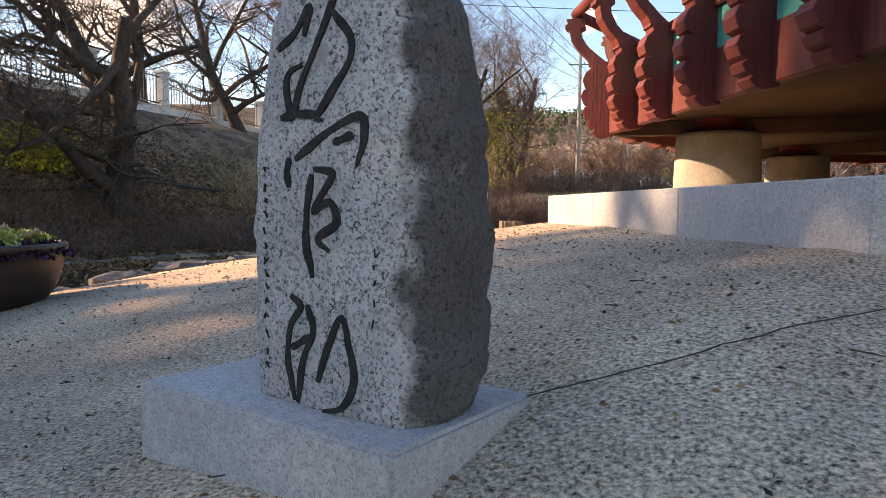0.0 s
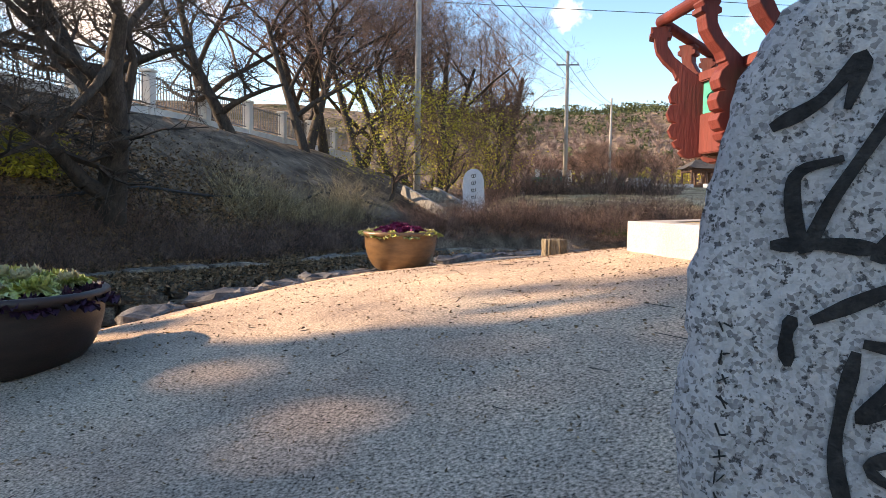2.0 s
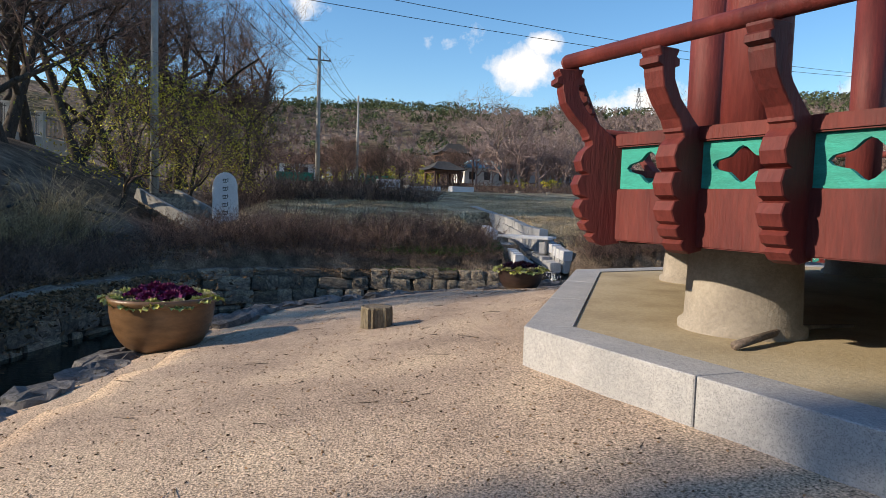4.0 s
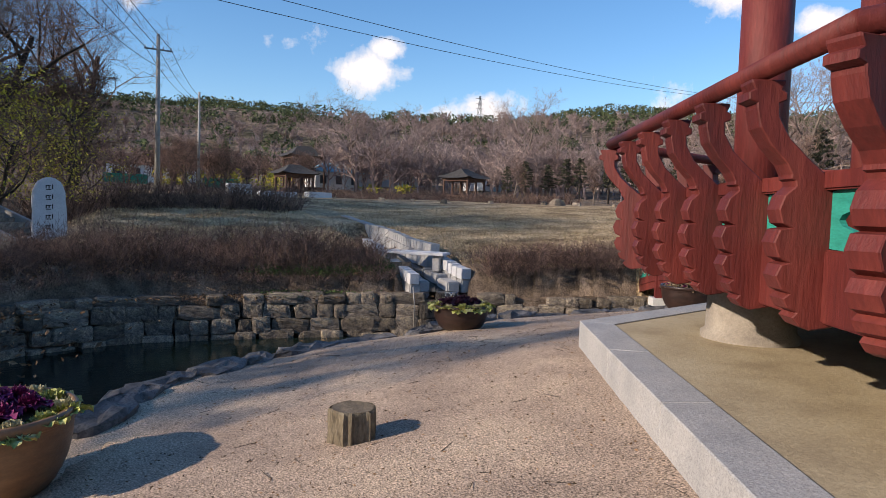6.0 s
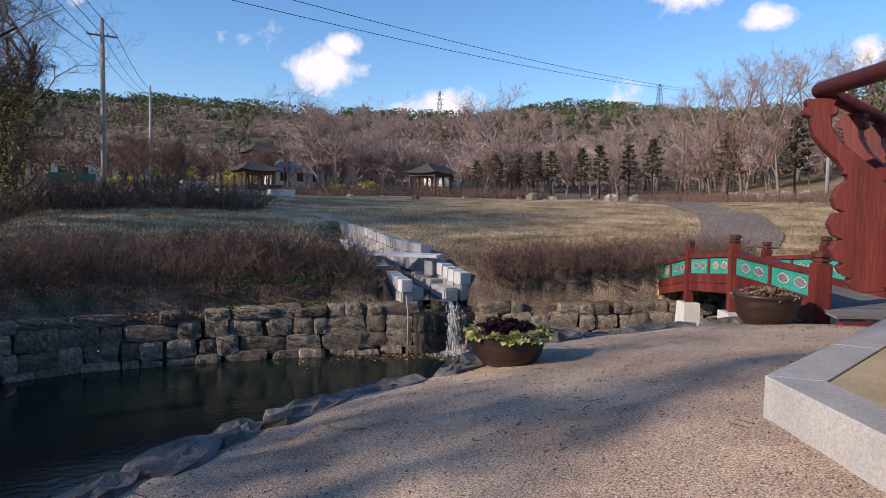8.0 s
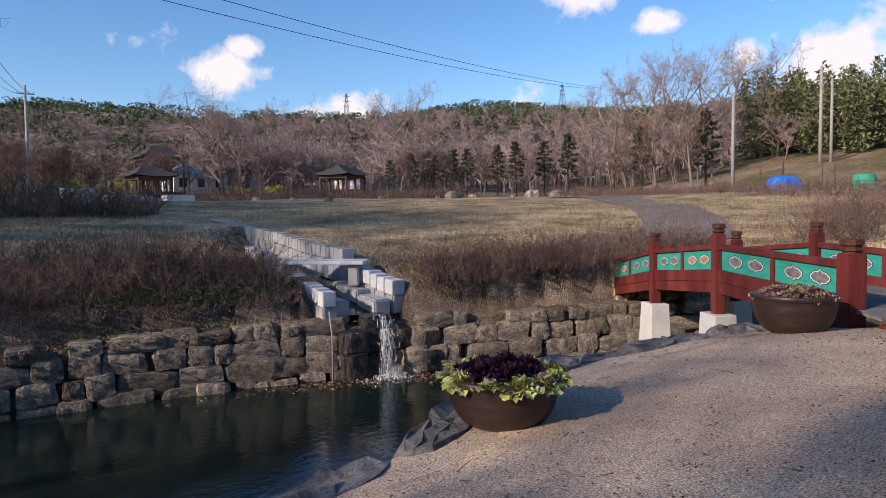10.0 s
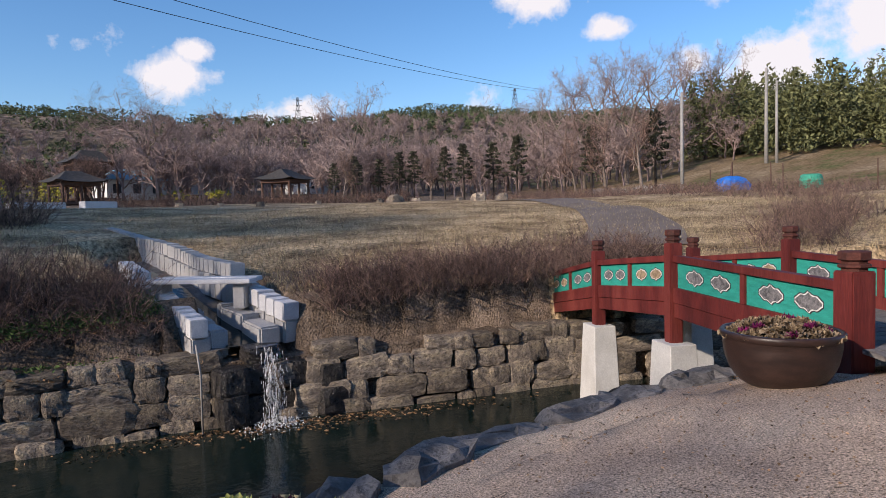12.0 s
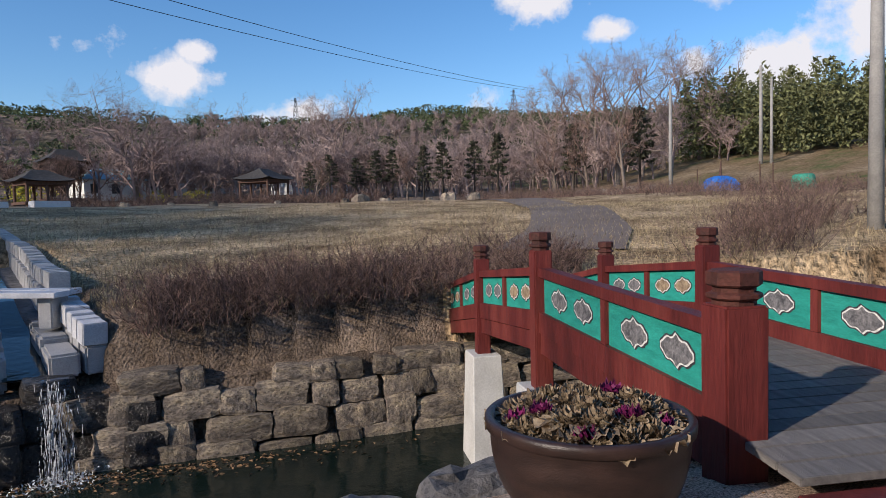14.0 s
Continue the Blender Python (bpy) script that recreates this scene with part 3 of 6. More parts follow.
# ---- platform of the pavilion ----
def prism(bm, pts, z0, z1):
    a, b = [bm.verts.new((*p, z0)) for p in pts], [bm.verts.new((*p, z1)) for p in pts]
    n = len(pts)
    bm.faces.new(a[::-1]), bm.faces.new(b)
    for i in range(n):
        bm.faces.new((a[i], a[(i + 1) % n], b[(i + 1) % n], b[i]))


platform = thing("pavilion_platform", pose(OCT_C.x, OCT_C.y, 1.45), "eight-sided granite-edged platform with a sandy floor", "platform")
KERB_W, TOP = 0.36, 0.35
bm = bmesh.new()
prism(bm, [octagon(OCT_R - KERB_W + 0.01, k) - OCT_C for k in range(8, 0, -1)], -0.25, TOP - 0.012)
part("platform_floor", bm, FLOOR_SAND, platform, "sandy beaten platform floor")
for k in range(8):
    a, b = octagon(OCT_R, k) - OCT_C, octagon(OCT_R, k + 1) - OCT_C
    ia, ib = octagon(OCT_R - KERB_W, k) - OCT_C, octagon(OCT_R - KERB_W, k + 1) - OCT_C
    cuts = [0, 0.34, 0.68, 1.0]
    for t0, t1 in zip(cuts, cuts[1:]):
        bm = bmesh.new()
        g0, g1 = (0.0 if t0 == 0 else 0.0012), (0.0 if t1 == 1 else 0.0012)
        prism(bm, [a.lerp(b, t1 - g1), a.lerp(b, t0 + g0), ia.lerp(ib, t0 + g0), ia.lerp(ib, t1 - g1)], -0.25, TOP)
        bmesh.ops.bevel(bm, geom=bm.edges[:], offset=0.006, segments=1, affect="EDGES")
        part("kerb_stone", bm, GRANITE, platform)

# ---- pavilion ----
pavilion = thing("pavilion", pose(OCT_C.x, OCT_C.y, 1.74), "red-painted timber pavilion with a carved balcony rail", "pavilion")
RAIL_R, COL_R = 5.45, 4.4
Z_SKIRT, Z_PANEL, Z_PANEL_TOP, Z_RAIL = 0.68, 1.035, 1.32, 1.88


def rel(radius, k):
    return octagon(radius, k) - OCT_C


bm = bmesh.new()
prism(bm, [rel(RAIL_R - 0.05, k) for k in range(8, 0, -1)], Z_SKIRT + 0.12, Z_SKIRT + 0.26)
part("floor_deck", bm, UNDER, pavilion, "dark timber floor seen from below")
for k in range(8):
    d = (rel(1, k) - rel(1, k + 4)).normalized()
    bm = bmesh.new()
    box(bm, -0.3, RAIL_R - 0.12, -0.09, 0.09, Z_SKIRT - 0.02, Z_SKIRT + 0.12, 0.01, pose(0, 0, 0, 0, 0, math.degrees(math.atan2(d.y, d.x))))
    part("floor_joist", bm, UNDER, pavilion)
    c = rel(COL_R, k)
    bm = bmesh.new()
    lathe(bm, [(0.44, -0.1), (0.44, 0.10), (0.40, 0.13), (0.385, 0.62), (0.37, 0.66)], 28, pose(c.x, c.y, 0))
    part("plinth", bm, PLINTH, pavilion, "round concrete plinth", True)
    bm = bmesh.new()
    lathe(bm, [(0.225, 0.56), (0.225, 4.3)], 28, pose(c.x, c.y, 0))
    part("column", bm, RED, pavilion, "round red-painted timber column", True)
# outline of a carved rail post, seen from its side: outward is +x
POST = [(-0.06, 0.66), (0.05, 0.64), (0.10, 0.66), (0.135, 0.70), (0.115, 0.725), (0.16, 0.745), (0.185, 0.79), (0.155, 0.815), (0.195, 0.835), (0.225, 0.90), (0.20, 0.955), (0.165, 0.965), (0.215, 0.99),
        (0.24, 1.06), (0.215, 1.125), (0.165, 1.135), (0.205, 1.155), (0.225, 1.22), (0.20, 1.29), (0.15, 1.335), (0.155, 1.36), (0.175, 1.37), (0.175, 1.39), (0.20, 1.44), (0.275, 1.52), (0.335, 1.61), (0.355, 1.70), (0.355, 1.725), (0.395, 1.74), (0.395, 1.775), (0.37, 1.79), (0.385, 1.82), (0.385, 1.835),
        (0.225, 1.835), (0.225, 1.82), (0.24, 1.79), (0.215, 1.775), (0.215, 1.74), (0.25, 1.725), (0.245, 1.66), (0.19, 1.56), (0.10, 1.47), (0.02, 1.40), (-0.06, 1.33)]
for k in range(8):
    a, b = rel(RAIL_R, k), rel(RAIL_R, k + 1)
    out = ((a + b) / 2).normalized()
    ang = math.degrees(math.atan2(out.y, out.x))
    L = (b - a).length
    mid = (a + b) / 2
    face = pose(mid.x, mid.y, 0, 0, 0, ang)
    bm = bmesh.new()
    box(bm, -0.07, 0.0, -L / 2, L / 2, Z_SKIRT, Z_PANEL, 0.008, face)
    part("skirt_board", bm, RED, pavilion)
    bm = bmesh.new()
    box(bm, -0.075, 0.02, -L / 2, L / 2, Z_PANEL_TOP, Z_PANEL_TOP + 0.09, 0.01, face)
    part("middle_rail", bm, RED, pavilion)
    bm = bmesh.new()
    ca, cb2 = rel(RAIL_R + 0.305 / math.cos(math.pi / 8), k), rel(RAIL_R + 0.305 / math.cos(math.pi / 8), k + 1)
    tube(bm, [(ca.x, ca.y, Z_RAIL + 0.015), (cb2.x, cb2.y, Z_RAIL + 0.015)], 0.052, 14)
    part("hand_rail", bm, RED, pavilion, "round red hand rail", True)
    count = 6
    for i in range(count):
        s = -L / 2 + L * i / count
        bm = bmesh.new()
        if i == 0:
            place = pose(b.x, b.y, 0, 0, 0, math.degrees(math.atan2(b.y, b.x))) @ Matrix.Diagonal((1 / math.cos(math.pi / 8), 1, 1, 1))
        else:
            place = face @ pose(0, s, 0)
        extrude_outline(bm, POST, -0.075, 0.075, place)
        bmesh.ops.bevel(bm, geom=[e for e in bm.edges if abs(e.calc_length() - 0.15) > 0.001], offset=0.006, segments=1, affect="EDGES")
        part("carved_post", bm, RED, pavilion)
        # the turquoise board between two posts, with a pierced flower
        w, c0 = L / count - 0.15, s + L / count / 2
        bm = bmesh.new()
        zc, hh = (Z_PANEL + Z_PANEL_TOP) / 2, (Z_PANEL_TOP - Z_PANEL) / 2
        hole = [(0.17 * math.copysign(abs(math.cos(t)) ** 1.3, math.cos(t)) * (1 + 0.18 * math.cos(4 * t)), 0.085 * math.sin(t) * (1 + 0.25 * math.cos(4 * t))) for t in [2 * math.pi * q / 24 for q in range(24)]]
        frame_pts = []
        for u, v in hole:
            t = math.atan2(v / hh, u / (w / 2))
            q = max(abs(math.cos(t)), abs(math.sin(t)))
            frame_pts.append((w / 2 * math.cos(t) / q, hh * math.sin(t) / q))
        fr = [[bm.verts.new((xx, u, zc + v)) for u, v in pts] for xx in (-0.05, -0.02) for pts in (hole, frame_pts)]
        for q in range(24):
            e = (q + 1) % 24
            bm.faces.new((fr[0][q], fr[0][e], fr[1][e], fr[1][q]))
            bm.faces.new((fr[2][e], fr[2][q], fr[3][q], fr[3][e]))
            bm.faces.new((fr[0][e], fr[0][q], fr[2][q], fr[2][e]))
        bmesh.ops.transform(bm, matrix=face @ pose(0, c0, 0), verts=bm.verts[:])
        part("pierced_board", bm, GREEN, pavilion, "turquoise board pierced with a flower")

# ---- inscribed stone ----
def carved_stroke(bm, pts, width, lift, plane):
    """A brush stroke as a thick line of little boxes on the face of a stone."""
    P = curve_points([(u, v) for u, v, *_ in pts], 0.012)
    n = len(P)
    L, R = [], []
    for i, p in enumerate(P):
        d = (P[min(i + 1, n - 1)] - P[max(i - 1, 0)]).normalized()
        s = Vector((-d.y, d.x, 0))
        t = i / max(n - 1, 1)
        w = width * (0.75 + 0.35 * math.sin(9 * t + 1) * 0.4) * (0.35 + 0.65 * min(1, 5 * t + 0.3, 4 * (1 - t) + 0.25))
        L.append(p + s * w / 2), R.append(p - s * w / 2)
    vs = [[bm.verts.new(plane(q.x, q.y, z)) for q in side] for z in (lift, -0.02) for side in (L, R)]
    for i in range(n - 1):
        bm.faces.new((vs[0][i], vs[1][i], vs[1][i + 1], vs[0][i + 1]))
        bm.faces.new((vs[0][i + 1], vs[2][i + 1], vs[2][i], vs[0][i]))
        bm.faces.new((vs[1][i], vs[3][i], vs[3][i + 1], vs[1][i + 1]))


SLAB = pose(0.354, -0.764, 0.0, 0, 0, -22.3)
bm = bmesh.new()
box(bm, -0.45, 0.452, -0.28, 0.28, 0.90, 1.188, 0.010)
for v in bm.verts:
    v.co += Vector((0.004 * math.sin(9 * v.co.x), 0.003 * math.sin(11 * v.co.y), 0))
pedestal = mesh_object("stone_pedestal", bm, GRANITE)
pedestal.matrix_world = SLAB
tagged(pedestal, "flat bluish-grey cut granite pedestal slab", "pedestal")


def stone_section(z):
    """Half width left, half width right, and depth of the upright stone at a height from its foot."""
    left = np.interp(z, [0, 0.3, 0.7, 1.0, 1.1, 1.2, 1.27, 1.32], [0.25, 0.265, 0.26, 0.21, 0.175, 0.10, 0.0, -0.12])
    right = np.interp(z, [0, 0.15, 0.6, 1.0, 1.15, 1.27, 1.32], [0.32, 0.34, 0.34, 0.31, 0.28, 0.20, 0.05])
    depth = np.interp(z, [0, 0.35, 0.8, 1.1, 1.25, 1.32], [0.34, 0.44, 0.42, 0.36, 0.25, 0.12])
    return float(left), float(right), float(depth)


bm = bmesh.new()
NZ, NS = 64, 60
rows = []
for j in range(NZ + 1):
    z = 1.32 * j / NZ
    l, r, d = stone_section(z)
    l, r = max(l, -r + 0.08), r
    pts = []
    for i in range(NS):
        t = i / NS * 4
        e, q = int(t), t % 1
        xy = [(-l + (l + r) * q, 0), (r + 0.05 * math.sin(math.pi * q), d * q), (r - (l + r) * q, d), (-l, d * (1 - q))][e]
        x, y = xy
        y += 0.03 * (1 - (2 * q - 1) ** 2) * (-0.2 if e == 0 else 1 if e == 2 else 0)
        p = Vector((x, y, z))
        rough = noise.fractal(p * 5, 0.6, 2.1, 5) * (0.006 if e == 0 else 0.022) + noise.noise(p * 1.7) * (0.004 if e == 0 else 0.035)
        c = Vector(((r - l) / 2, d / 2, z))
        out = (p - c).normalized()
        corner = min(q, 1 - q)
        p -= out * max(0, 0.1 - corner) * 0.22
        pts.append(bm.verts.new(p + out * rough))
    rows.append(pts)
for a, b in zip(rows, rows[1:]):
    for i in range(NS):
        bm.faces.new((a[i], a[(i + 1) % NS], b[(i + 1) % NS], b[i]))
bm.faces.new(rows[0][::-1]), bm.faces.new(rows[-1])
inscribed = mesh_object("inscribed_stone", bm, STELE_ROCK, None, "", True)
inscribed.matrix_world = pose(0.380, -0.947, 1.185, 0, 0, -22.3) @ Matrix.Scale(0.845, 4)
def stone_face(u, z, lift):
    """A place on the front of the upright stone, a little in front of it."""
    p = Vector((u, 0, z))
    l, r, d = stone_section(z)
    q = min(max((u + l) / (l + r), 0), 1)
    rough = noise.fractal(p * 5, 0.6, 2.1, 5) * 0.006 + noise.noise(p * 1.7) * 0.004
    return (u, -rough - 0.006 * (1 - (2 * q - 1) ** 2) - 0.003 - lift, z)


def glyph(name, strokes, width):
    bm = bmesh.new()
    for st in strokes:
        carved_stroke(bm, [((x - 560) * 0.0021, (690 - y) * 0.00168) for x, y in st], width, 0.003, stone_face)
    return part(name, bm, BLACK_CARVE, inscribed, "black-painted carved brush character")


glyph("carved_character", [[(502, 92), (535, 68), (560, 32), (552, 78)], [(618, 0), (592, 58), (548, 155), (528, 205), (520, 140), (552, 122)], [(602, 45), (636, 95), (630, 135), (590, 188), (574, 212), (588, 214)], [(505, 205), (545, 202), (582, 206)]], 0.029)
glyph("carved_character", [[(523, 272), (519, 295), (521, 322)], [(536, 275), (600, 232), (652, 214), (658, 245), (645, 290)], [(606, 252), (640, 240)], [(566, 300), (558, 360), (556, 405), (568, 470)],
      [(570, 292), (604, 300), (588, 330), (570, 362), (600, 345), (612, 378), (578, 405), (600, 425)]], 0.029)
glyph("carved_character", [[(526, 503), (546, 520), (528, 552), (519, 600), (524, 640), (532, 682)], [(558, 516), (570, 558), (552, 605), (538, 684)], [(528, 592), (566, 566)], [(578, 640), (600, 572), (622, 528), (634, 572), (642, 632), (622, 674), (590, 686)]], 0.027)
small = random.Random(4)
for x, y0, y1 in ((474, 285, 640), (678, 415, 545)):
    y = y0
    while y < y1:
        h = small.uniform(8, 16)
        glyph("small_carved_character", [[(x + small.uniform(-5, 0), y), (x + small.uniform(-5, 5), y + h)], [(x - small.uniform(0, 5), y + h * small.random()), (x + 5, y + h * small.random())]], 0.0028)
        y += h + small.uniform(9, 20)
tagged(inscribed, "rough upright granite stone carved with black characters", "monument stone")

# ---- pond wall and shore ----
def block_mesh(name, seed, rough=0.05, round_off=0.10):
    """An uneven split stone block, one metre each way, with worn edges and a rough face."""
    r = random.Random(seed)
    bm = bmesh.new()
    bmesh.ops.create_cube(bm, size=1.0)
    shift = {v.index: Vector([r.uniform(-rough, rough) for _ in range(3)]) for v in bm.verts}
    for v in bm.verts:
        v.co += shift[v.index]
    bmesh.ops.subdivide_edges(bm, edges=bm.edges[:], cuts=4, use_grid_fill=True)
    for v in bm.verts:
        q = sorted((abs(v.co.x), abs(v.co.y), abs(v.co.z)))
        v.co *= 1 - round_off * max(0, q[1] - 0.30) * 1.6 - round_off * max(0, q[0] - 0.30)
        v.co += v.co.normalized() * (noise.noise(v.co * 2.3 + Vector((seed, 0, 0))) * 0.04 + noise.noise(v.co * 6 + Vector((0, seed, 0))) * 0.06 + noise.noise(v.co * 15 + Vector((0, seed, 5))) * 0.03)
    me = bpy.data.meshes.new(name)
    bm.to_mesh(me)
    bm.free()
    return me


def strip(name, pts, sections, mat, parent=None, closed=False, smooth=False):
    """A long body: sections(i, p, side) gives the cross-section's places at each point."""
    rows = []
    n = len(pts)
    for i, p in enumerate(pts):
        d = (pts[min(i + 1, n - 1)] - pts[max(i - 1, 0)]).normalized()
        rows.append(sections(i, p, Vector((-d.y, d.x, 0))))
    k = len(rows[0])
    v = [q for row in rows for q in row]
    f = [(a * k + b, a * k + b + 1, (a + 1) * k + b + 1, (a + 1) * k + b) for a in range(n - 1) for b in range(k - 1)]
    return raw_object(name, v, f, mat, parent, smooth)


BANK_TOP = lambda x, y: 0.36 + 0.08 * float(fnoise(x, y, 0.7))
pond_wall = thing("wall_pond", pose(0, 0, WATER), "dry-laid retaining wall of split brown stones above the pond", "stone wall", kind="structure")
WB = [p for p in bank_pts if -14 < p.x < 18 and p.y > 4]


def wall_section(i, p, side):
    back = [(p + side * o) for o in (0.12, 0.12, 0.6, 1.3)]
    zt = BANK_TOP(p.x, p.y) - 0.06 - WATER
    zs = [-0.6, zt, zt + 0.05, float(bank_height(np.array(back[3].x), np.array(back[3].y))) + 0.03 - WATER]
    if 5.45 < p.x < 7.0 and p.y > 20:
        zs = [-0.6, 0.22 - WATER, 0.24 - WATER, 0.26 - WATER]
    return [(q.x, q.y, z) for q, z in zip(back, zs)]


core = strip("wall_core", WB, wall_section, LITTER, pond_wall)
meshes = [block_mesh("stone", s, 0.07, 0.26) for s in range(16)]
for m in meshes:
    m.materials.append(WALL_STONE)
wr = random.Random(11)
total_len = 0.2 * len(WB)
for course, (z0, h) in enumerate(((-0.34, 0.50), (0.14, 0.43), (0.55, 0.42), (0.94, 0.32))):
    s = wr.uniform(0, 0.5)
    while s < total_len - 1:
        w = wr.choice((0.40, 0.52, 0.65, 0.8, 1.05)) * wr.uniform(0.9, 1.1)
        i = min(int((s + w / 2) / total_len * (len(WB) - 1)), len(WB) - 2)
        p, d = WB[i], (WB[min(i + 3, len(WB) - 1)] - WB[max(i - 3, 0)]).normalized()
        s += w
        if p.x > 5.3 and p.x < 7.3 and p.y > 20 and course > 2:
            continue
        if course == 3 and wr.random() < 0.2:
            continue
        hh = h * wr.uniform(0.86, 1.16)
        o = new("stone", meshes[wr.randrange(16)])
        o.parent = pond_wall
        side = Vector((-d.y, d.x, 0))
        q = p + side * (0.10 + 0.03 * course + wr.uniform(-0.04, 0.04))
        o.matrix_local = Matrix.Translation((q.x, q.y, z0 + hh / 2)) @ Matrix.Rotation(math.atan2(d.y, d.x) + wr.uniform(-0.05, 0.05) + (math.pi if wr.random() < 0.5 else 0), 4, "Z") @ Matrix.Rotation(wr.uniform(-0.09, 0.09), 4, "Y") @ Matrix.Diagonal((w * 1.01, 0.46, hh * 1.04, 1))

# the path's own shore: a sandy lip and flat dark rocks along the water
WE = [p for p in edge_pts if p.y > -9 and p.x < 20]


def shore_section(i, p, side):
    inl = [p - side * o for o in (0.9, 0.35, 0.0, -0.12, -0.2)]
    zi = [float(path_height(np.array(q.x), np.array(q.y))) for q in inl]
    return [(inl[0].x, inl[0].y, zi[0] - 0.004), (inl[1].x, inl[1].y, zi[1] - 0.01), (inl[2].x, inl[2].y, zi[2] - 0.05), (inl[3].x, inl[3].y, zi[3] - 0.4), (inl[4].x, inl[4].y, WATER - 0.4)]


shore = strip("shore_trim", WE, shore_section, [SAND, DARK_JOINT], None, smooth=True)
tagged(shore, "sandy edge of the yard falling to the pond", "shore", kind="structure")
for f in shore.data.polygons:
    if f.center.z < 0.35:
        f.material_index = 1


def flat_rock(seed, l, w, h):
    r = random.Random(seed)
    bm = bmesh.new()
    n = 11
    ring = []
    for i in range(n):
        t = 2 * math.pi * i / n
        k = 1 / max(abs(math.cos(t)) ** 1.0, abs(math.sin(t)) ** 1.0) ** 0.7
        ring.append((l / 2 * k * math.cos(t) * r.uniform(0.82, 1.08), w / 2 * k * math.sin(t) * r.uniform(0.82, 1.08)))
    lay = [(0.86, -h * 0.9), (1.0, -h * 0.35), (0.97, h * 0.0), (0.86, h * 0.16), (0.45, h * 0.2)]
    rows = [[bm.verts.new((x * s + r.uniform(-0.03, 0.03), y * s + r.uniform(-0.03, 0.03), z + r.uniform(-0.2, 0.2) * h)) for x, y in ring] for s, z in lay]
    for a, b in zip(rows, rows[1:]):
        for i in range(n):
            bm.faces.new((a[i], a[(i + 1) % n], b[(i + 1) % n], b[i]))
    bm.faces.new(rows[0][::-1]), bm.faces.new(rows[-1])
    return bm


er = random.Random(5)
acc = 0
i = 0
while i < len(WE) - 4:
    l = er.uniform(0.55, 1.15)
    st = max(2, int(l / 0.2))
    p, d = WE[min(i + st // 2, len(WE) - 1)], (WE[min(i + st, len(WE) - 1)] - WE[i]).normalized()
    i += st
    if p.x > 9.5:
        break
    bm = flat_rock(acc, l * 1.02, er.uniform(0.34, 0.56), er.uniform(0.14, 0.22))
    side = Vector((-d.y, d.x, 0))
    q = p - side * er.uniform(-0.06, 0.10)
    rock = mesh_object("edge_rock", bm, EDGE_ROCK)
    zz = float(path_height(np.array(p.x), np.array(p.y)))
    rock.matrix_world = pose(q.x, q.y, zz - er.uniform(-0.02, 0.05), er.uniform(-4, 4), er.uniform(-3, 3), math.degrees(math.atan2(d.y, d.x)) + er.uniform(-9, 9))
    tagged(rock, "flat dark grey rock along the pond edge", "rock", "rocks along the pond edge")
    acc += 1

# ---- stepped granite channel and waterfall ----
channel = thing("water_channel", pose(6.2, 21.6, 0.0), "stepped channel of pale cut granite blocks falling to the pond", "channel")
cr = random.Random(3)


def block_row(name, ctrl, zs, length, width, height, mat, grow=0.0, bevel=0.014, sunk=0.0):
    """A row of cut blocks along a line; zs gives their tops, and the ground may lift them."""
    c = curve_points([(x, y) for x, y in ctrl], 0.05)
    i = 0
    while i < len(c) - 3:
        l = length * cr.uniform(0.85, 1.15) * (1 + grow * i * 0.05)
        j = min(i + max(3, int(l / 0.05)), len(c) - 1)
        a, b = c[i], c[j]
        i = j
        d, m = (b - a).normalized(), (a + b) / 2
        zt = float(np.interp(m.y, [q[1] for q in ctrl] if ctrl[0][1] < ctrl[-1][1] else [q[1] for q in ctrl][::-1], zs))
        if m.y > 26:
            zt = max(zt, float(bank_height(np.array(m.x + 0.6), np.array(m.y))) + 0.04 - sunk)
        bm = bmesh.new()
        box(bm, -(b - a).length / 2 + 0.007, (b - a).length / 2 - 0.007, -width / 2, width / 2, -height, 0, bevel)
        for v in bm.verts:
            v.co += noise.noise_vector(v.co * 4 + Vector((m.x * 3, m.y * 3, zt))) * 0.014
        o = part(name, bm, mat, channel)
        slope = math.atan2(float(np.interp(b.y, [q[1] for q in ctrl], zs)) - float(np.interp(a.y, [q[1] for q in ctrl], zs)), (b - a).length)
        o.matrix_local = Matrix.Translation((m.x - 6.2, m.y - 21.6, zt + cr.uniform(-0.012, 0.012))) @ Matrix.Rotation(math.atan2(d.y, d.x) + cr.uniform(-0.02, 0.02), 4, "Z") @ Matrix.Rotation(-slope * 0.35, 4, "Y")


block_row("granite_block", [(5.42, 21.72), (5.46, 23.0), (5.56, 24.5)], [0.99, 1.15, 1.32], 0.34, 0.30, 0.32, PALE_STONE)
block_row("lower_block", [(5.46, 21.78), (5.5, 23.0), (5.6, 24.4)], [0.66, 0.84, 1.02], 0.5, 0.34, 0.42, GRANITE, bevel=0.03)
block_row("ledge_block", [(5.80, 21.86), (5.84, 23.0), (5.9, 24.3)], [0.74, 0.86, 1.05], 0.75, 0.34, 0.5, GRANITE, bevel=0.04)
block_row("granite_block", [(7.06, 21.58), (7.0, 22.5), (6.96, 23.4)], [1.13, 1.28, 1.42], 0.32, 0.34, 0.32, PALE_STONE)
block_row("lower_block", [(7.10, 21.62), (7.04, 22.5), (7.0, 23.4)], [0.80, 0.96, 1.1], 0.42, 0.36, 0.42, GRANITE, bevel=0.03)
block_row("ledge_block", [(6.66, 21.60), (6.66, 22.6), (6.66, 23.9)], [0.72, 0.86, 1.02], 0.95, 0.40, 0.34, GRANITE, bevel=0.035)
